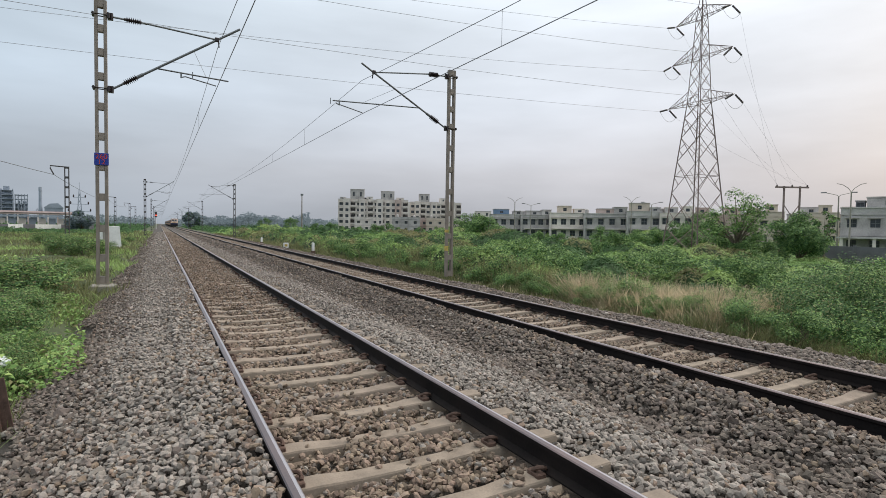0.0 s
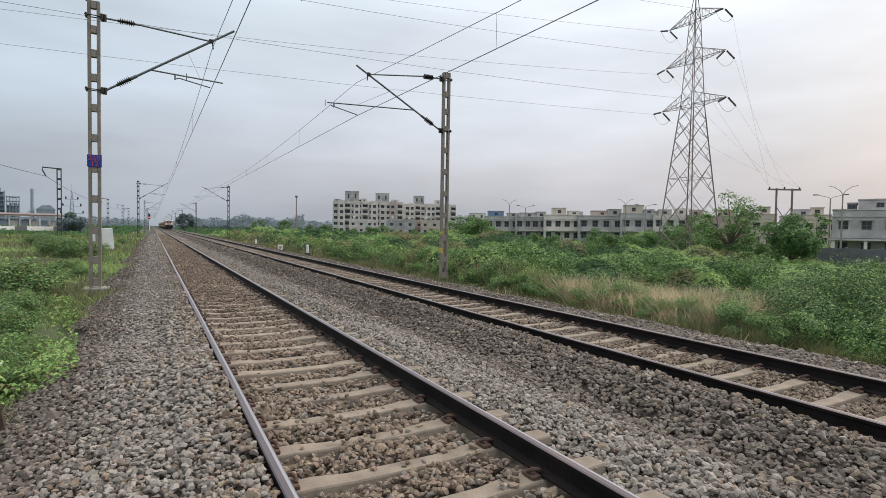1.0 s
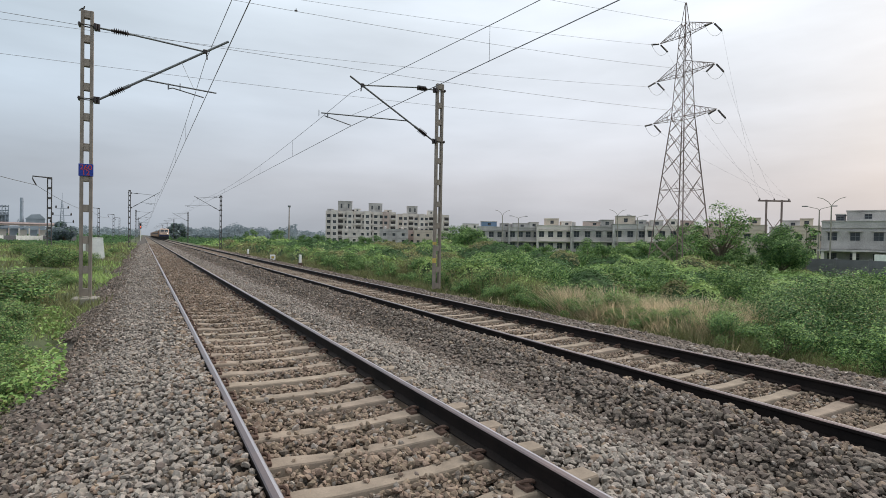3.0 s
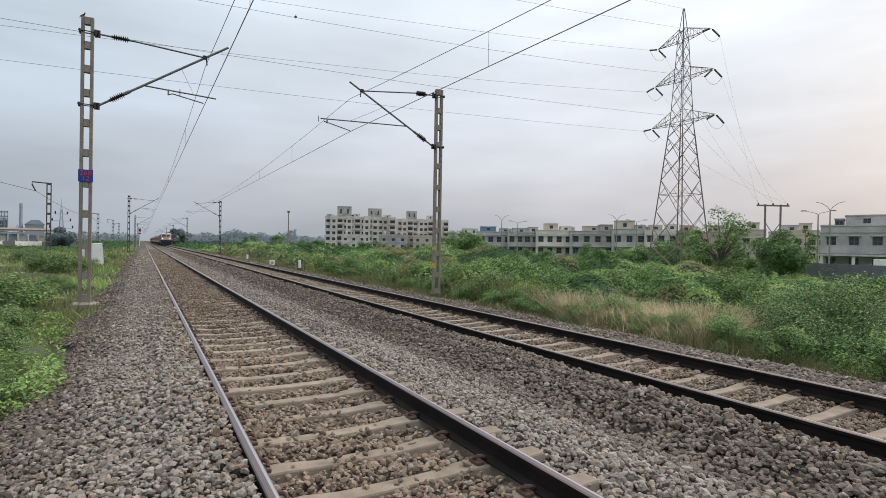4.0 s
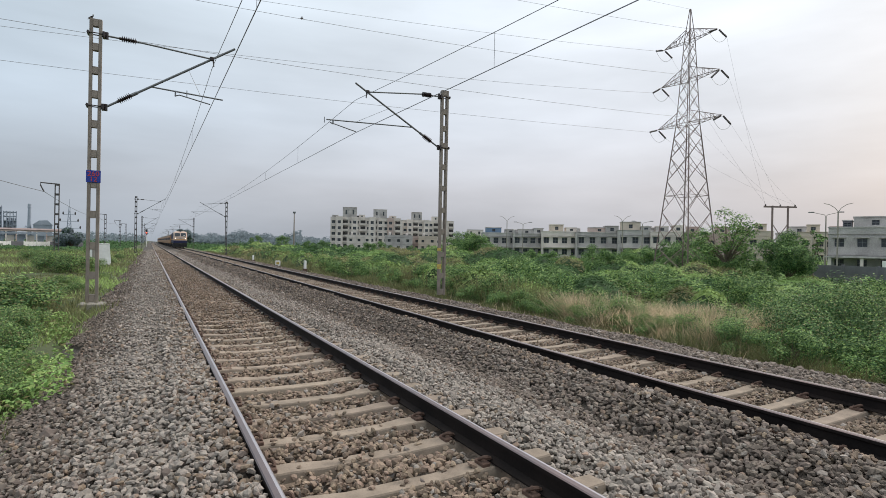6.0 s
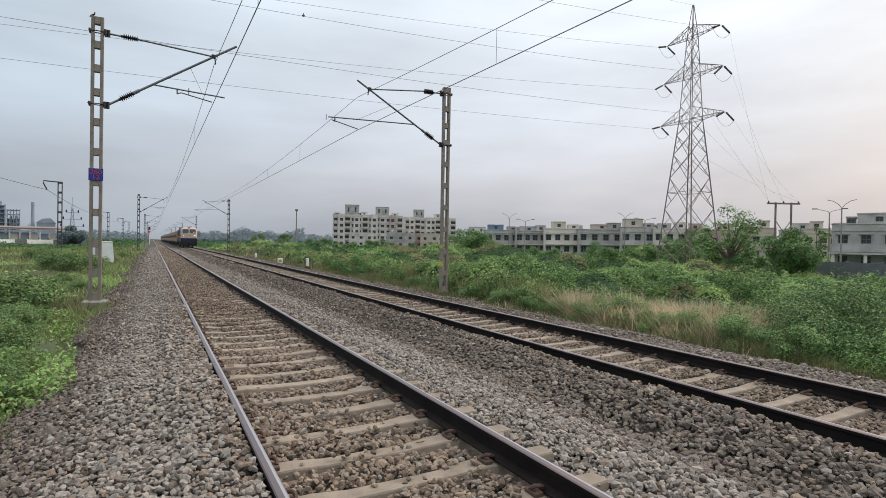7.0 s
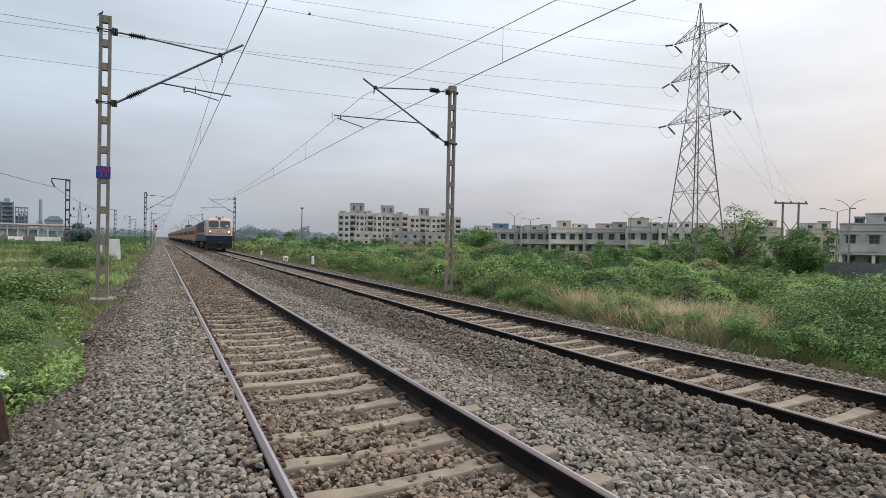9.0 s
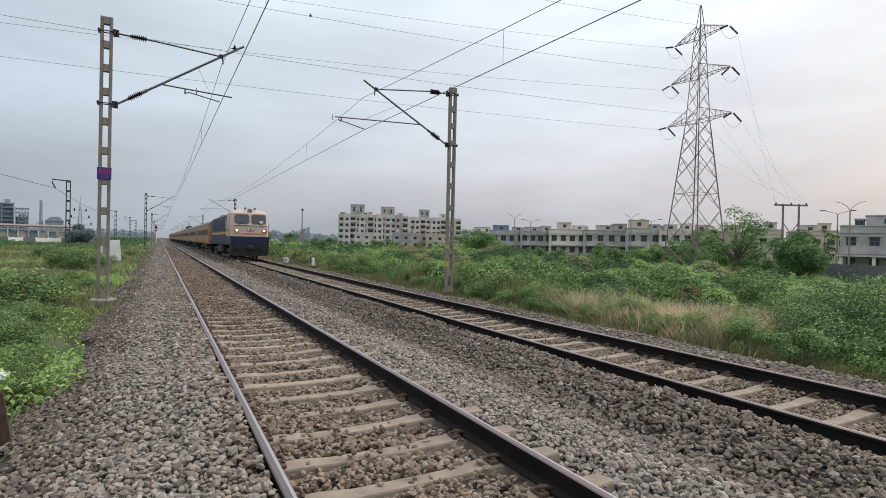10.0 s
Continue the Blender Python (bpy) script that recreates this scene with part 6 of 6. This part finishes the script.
    part("front_band", bm, M["loco_blue"], loco, "dark blue lower band")
    bm = bmesh.new()
    box(bm, -0.26, -0.45, 0.80, 0.26, 0.02, 1.20, 0.08)
    part("coupler", bm, M["loco_black"], loco)
    for s in (-1, 1):
        bm = bmesh.new()
        bmesh.ops.create_cone(bm, cap_ends=True, segments=18, radius1=0.16, radius2=0.25, depth=0.5, matrix=pose(s * 0.98, -0.22, 1.08, 90, 0, 0))
        part("buffer", bm, M["loco_black"], loco)
        bm = bmesh.new()
        for k in range(4):
            box(bm, min(s * 1.2, s * 1.5), 0.65, 0.35 + 0.28 * k, max(s * 1.2, s * 1.5), 0.95, 0.39 + 0.28 * k)
        part("step", bm, M["loco_grey"], loco)
    # long hood
    bm = bmesh.new()
    section(bm, roof_profile(1.40, 1.5, 3.75, 4.08), 3.2, 19.0)
    hood = part("hood", bm, M["loco_blue"], loco, "dark blue engine hood")
    for s in (-1, 1):
        bm = bmesh.new()
        box(bm, s * 1.405 - 0.008, 3.2, 2.10, s * 1.405 + 0.008, 19.0, 2.32)
        part("orange_stripe", bm, M["loco_orange"], hood)
        for k in range(8):
            bm = bmesh.new()
            y0 = 4.0 + k * 1.85
            box(bm, s * 1.40 - 0.02, y0, 2.55, s * 1.40 + 0.02, y0 + 1.5, 3.5, 0.015)
            part("hood_door", bm, M["loco_grey" if k == 0 else "loco_blue"], hood)
        bm = bmesh.new()
        tube(bm, [(s * 1.5, 3.3, 2.35), (s * 1.5, 19, 2.35)], 0.02, 5)
        part("handrail", bm, M["loco_grey"], loco)
    for y0, w in ((5.5, 0.5), (10.2, 0.6), (15, 0.85), (17.2, 0.85)):
        bm = bmesh.new()
        bmesh.ops.create_cone(bm, cap_ends=True, segments=18, radius1=w, radius2=w * 0.9, depth=0.22, matrix=pose(0, y0, 4.14))
        part("roof_fan", bm, M["loco_grey"], hood)
    bm = bmesh.new()
    box(bm, -1.52, 0.6, 1.15, 1.52, 19.9, 1.49, 0.03)
    part("underframe", bm, M["loco_black"], loco)
    bm = bmesh.new()
    box(bm, -1.42, 7.6, 0.35, 1.42, 12.6, 1.15, 0.15)
    part("fuel_tank", bm, M["loco_black"], loco)
    bogie(loco, 4.0)
    bogie(loco, 16.2)
    return loco


def build_coach(y):
    coach = anchor("passenger_coach", pose(FAR_X, y, FAR_Z), "tan-orange passenger coach with a red-brown window band", "railway coach", "passenger coaches")
    bm = bmesh.new()
    section(bm, [(-1.55, 1.05), (1.55, 1.05), (1.60, 1.3), (1.60, 3.25), (-1.60, 3.25), (-1.60, 1.3)], 0, 23.0)
    body = part("body", bm, M["coach_orange"], coach)
    bm = bmesh.new()
    section(bm, roof_profile(1.60, 3.252, 3.35, 4.0), -0.02, 23.02)
    part("roof", bm, M["roof_grey"], coach, "grey ribbed roof")
    bmw = bmesh.new()
    box(bmw, -0.02, 0, 0, 0.02, 0.72, 0.62, 0.01)
    wm = bpy.data.meshes.new("window")
    bmw.to_mesh(wm)
    bmw.free()
    wm.materials.append(M["coach_window"])
    for s in (-1, 1):
        bm = bmesh.new()
        box(bm, s * 1.602 - 0.01, 1.9, 2.02, s * 1.602 + 0.01, 21.1, 2.85)
        part("window_band", bm, M["coach_cream"], body)
        for k in range(16):
            o = new("window", wm)
            o.parent = body
            o.location = (s * 1.61, 2.3 + k * 1.17, 2.12)
        for y0 in (0.5, 21.6):
            bm = bmesh.new()
            box(bm, s * 1.602 - 0.012, y0, 1.15, s * 1.602 + 0.012, y0 + 0.85, 3.1, 0.01)
            part("door", bm, M["loco_grey"], body)
    for y0 in (-0.3, 23.0):
        bm = bmesh.new()
        box(bm, -0.6, y0, 1.1, 0.6, y0 + 0.3, 3.4, 0.05)
        part("gangway", bm, M["loco_black"], coach)
    bm = bmesh.new()
    box(bm, -1.3, 7, 0.5, 1.3, 16, 1.04, 0.05)
    part("underfloor_gear", bm, M["loco_black"], coach)
    bogie(coach, 3.6, 2, 0.46)
    bogie(coach, 19.4, 2, 0.46)
    return coach


def build_train(nose):
    cars = [build_loco(nose)]
    first = build_coach(nose + 20.6)
    cars.append(first)
    for k in range(1, 12):
        cars.append(copy_thing(first, pose(FAR_X, nose + 20.6 + 23.6 * k, FAR_Z)))
    return cars


SPEED, NOSE = 25.3, 296.9  # metres a second; where the nose stands at the start
TRAIN = build_train(NOSE)


# ---- birds ----
def build_bird(m, label, wings_out):
    """Small dark bird facing local +y; each wing is hinged at the shoulder."""
    bird = anchor("bird", m, label, "bird", "birds")
    bm = bmesh.new()
    tube(bm, [(0, -0.09, 0.0), (0, -0.06, 0.005), (0, 0.0, 0.0), (0, 0.06, 0.008), (0, 0.09, 0.025)], [0.008, 0.026, 0.038, 0.030, 0.016], 8)
    part("body", bm, M["plumage"], bird)
    bm = bmesh.new()
    bmesh.ops.create_icosphere(bm, subdivisions=2, radius=0.026, matrix=pose(0, 0.10, 0.042))
    head = part("head", bm, M["plumage"], bird)
    bm = bmesh.new()
    bmesh.ops.create_cone(bm, cap_ends=True, segments=6, radius1=0.009, radius2=0.001, depth=0.03, matrix=pose(0, 0.135, 0.042, -90, 0, 0))
    part("beak", bm, M["yellow_paint"], head, "small yellowish beak")
    bm = bmesh.new()
    box(bm, -0.022, -0.17, -0.004, 0.022, -0.07, 0.004, 0.003)
    part("tail", bm, M["plumage"], bird)
    wings = []
    for s in (-1, 1):
        bm = bmesh.new()
        outline = [(0, 0.035), (0.07, 0.05), (0.15, 0.02), (0.17, -0.02), (0.09, -0.045), (0, -0.05)]
        a = [bm.verts.new((s * x, y, 0.004)) for x, y in outline]
        b = [bm.verts.new((s * x, y, -0.004)) for x, y in outline]
        for k in range(6):
            bm.faces.new((a[k], a[(k + 1) % 6], b[(k + 1) % 6], b[k]))
        bm.faces.new(a)
        bm.faces.new(b[::-1])
        bmesh.ops.recalc_face_normals(bm, faces=bm.faces)
        w = part("wing", bm, M["plumage"], bird)
        w.matrix_basis = wing_pose(s, 0, wings_out)
        wings.append(w)
    return bird, wings


def wing_pose(s, lift, out):
    """lift: degrees above level; out: 0 folded back along the body, 1 spread."""
    return pose(s * 0.028, 0.03, 0.012, 0, -s * lift, -s * 78 * (1 - out))


MAST_BIRD, MAST_WINGS = build_bird(pose(-3.19, 16.13, 8.155, 40, 0, -90), "small dark bird that flies off the top of a mast", 0)
MAST_BIRD.scale = (0.75, 0.75, 0.75)
build_bird(Matrix.Translation(WIRE_PERCH + Vector((0, 0, 0.06))) @ pose(0, 0, 0, 55, 0, -20) @ Matrix.Scale(1.25, 4), "small dark bird perched on a power conductor", 0)


# ---- what moves ----
def motions():
    # the bird waits, springs off and flies over the near track
    sit = pose(-3.19, 16.13, 8.155, 40, 0, -90)
    flight = [(9.3, -2.98, 8.13), (9.4, -2.73, 8.13), (9.5, -2.25, 8.10), (9.6, -1.84, 8.09), (9.7, -1.35, 8.04), (9.8, -0.83, 7.92), (9.9, -0.20, 7.80), (10.0, 0.44, 7.66)]
    walk(MAST_BIRD, [(0.0, sit), (8.8, sit), (9.2, sit)] + [(t, pose(x, 16.13 - 0.8 * (t - 9.3), z, 0, 0, -90)) for t, x, z in flight])
    beats = [(9.25, 25, 0.5), (9.3, 55, 1), (9.4, -20, 1), (9.5, 50, 1), (9.6, 0, 1), (9.7, -12, 1), (9.8, 48, 1), (9.9, -25, 1), (10.0, 40, 1)]
    for s, wing in zip((-1, 1), MAST_WINGS):
        folded = wing_pose(s, 0, 0)
        walk(wing, [(0.0, folded), (8.8, folded), (9.2, folded)] + [(t, wing_pose(s, lift, out)) for t, lift, out in beats])
    for car in TRAIN:
        x, y, z = car.matrix_basis.translation
        walk(car, [(t, pose(x, y - SPEED * t, z)) for t in (0.0, 2.5, 5.0, 7.5, 10.0)])


motions()
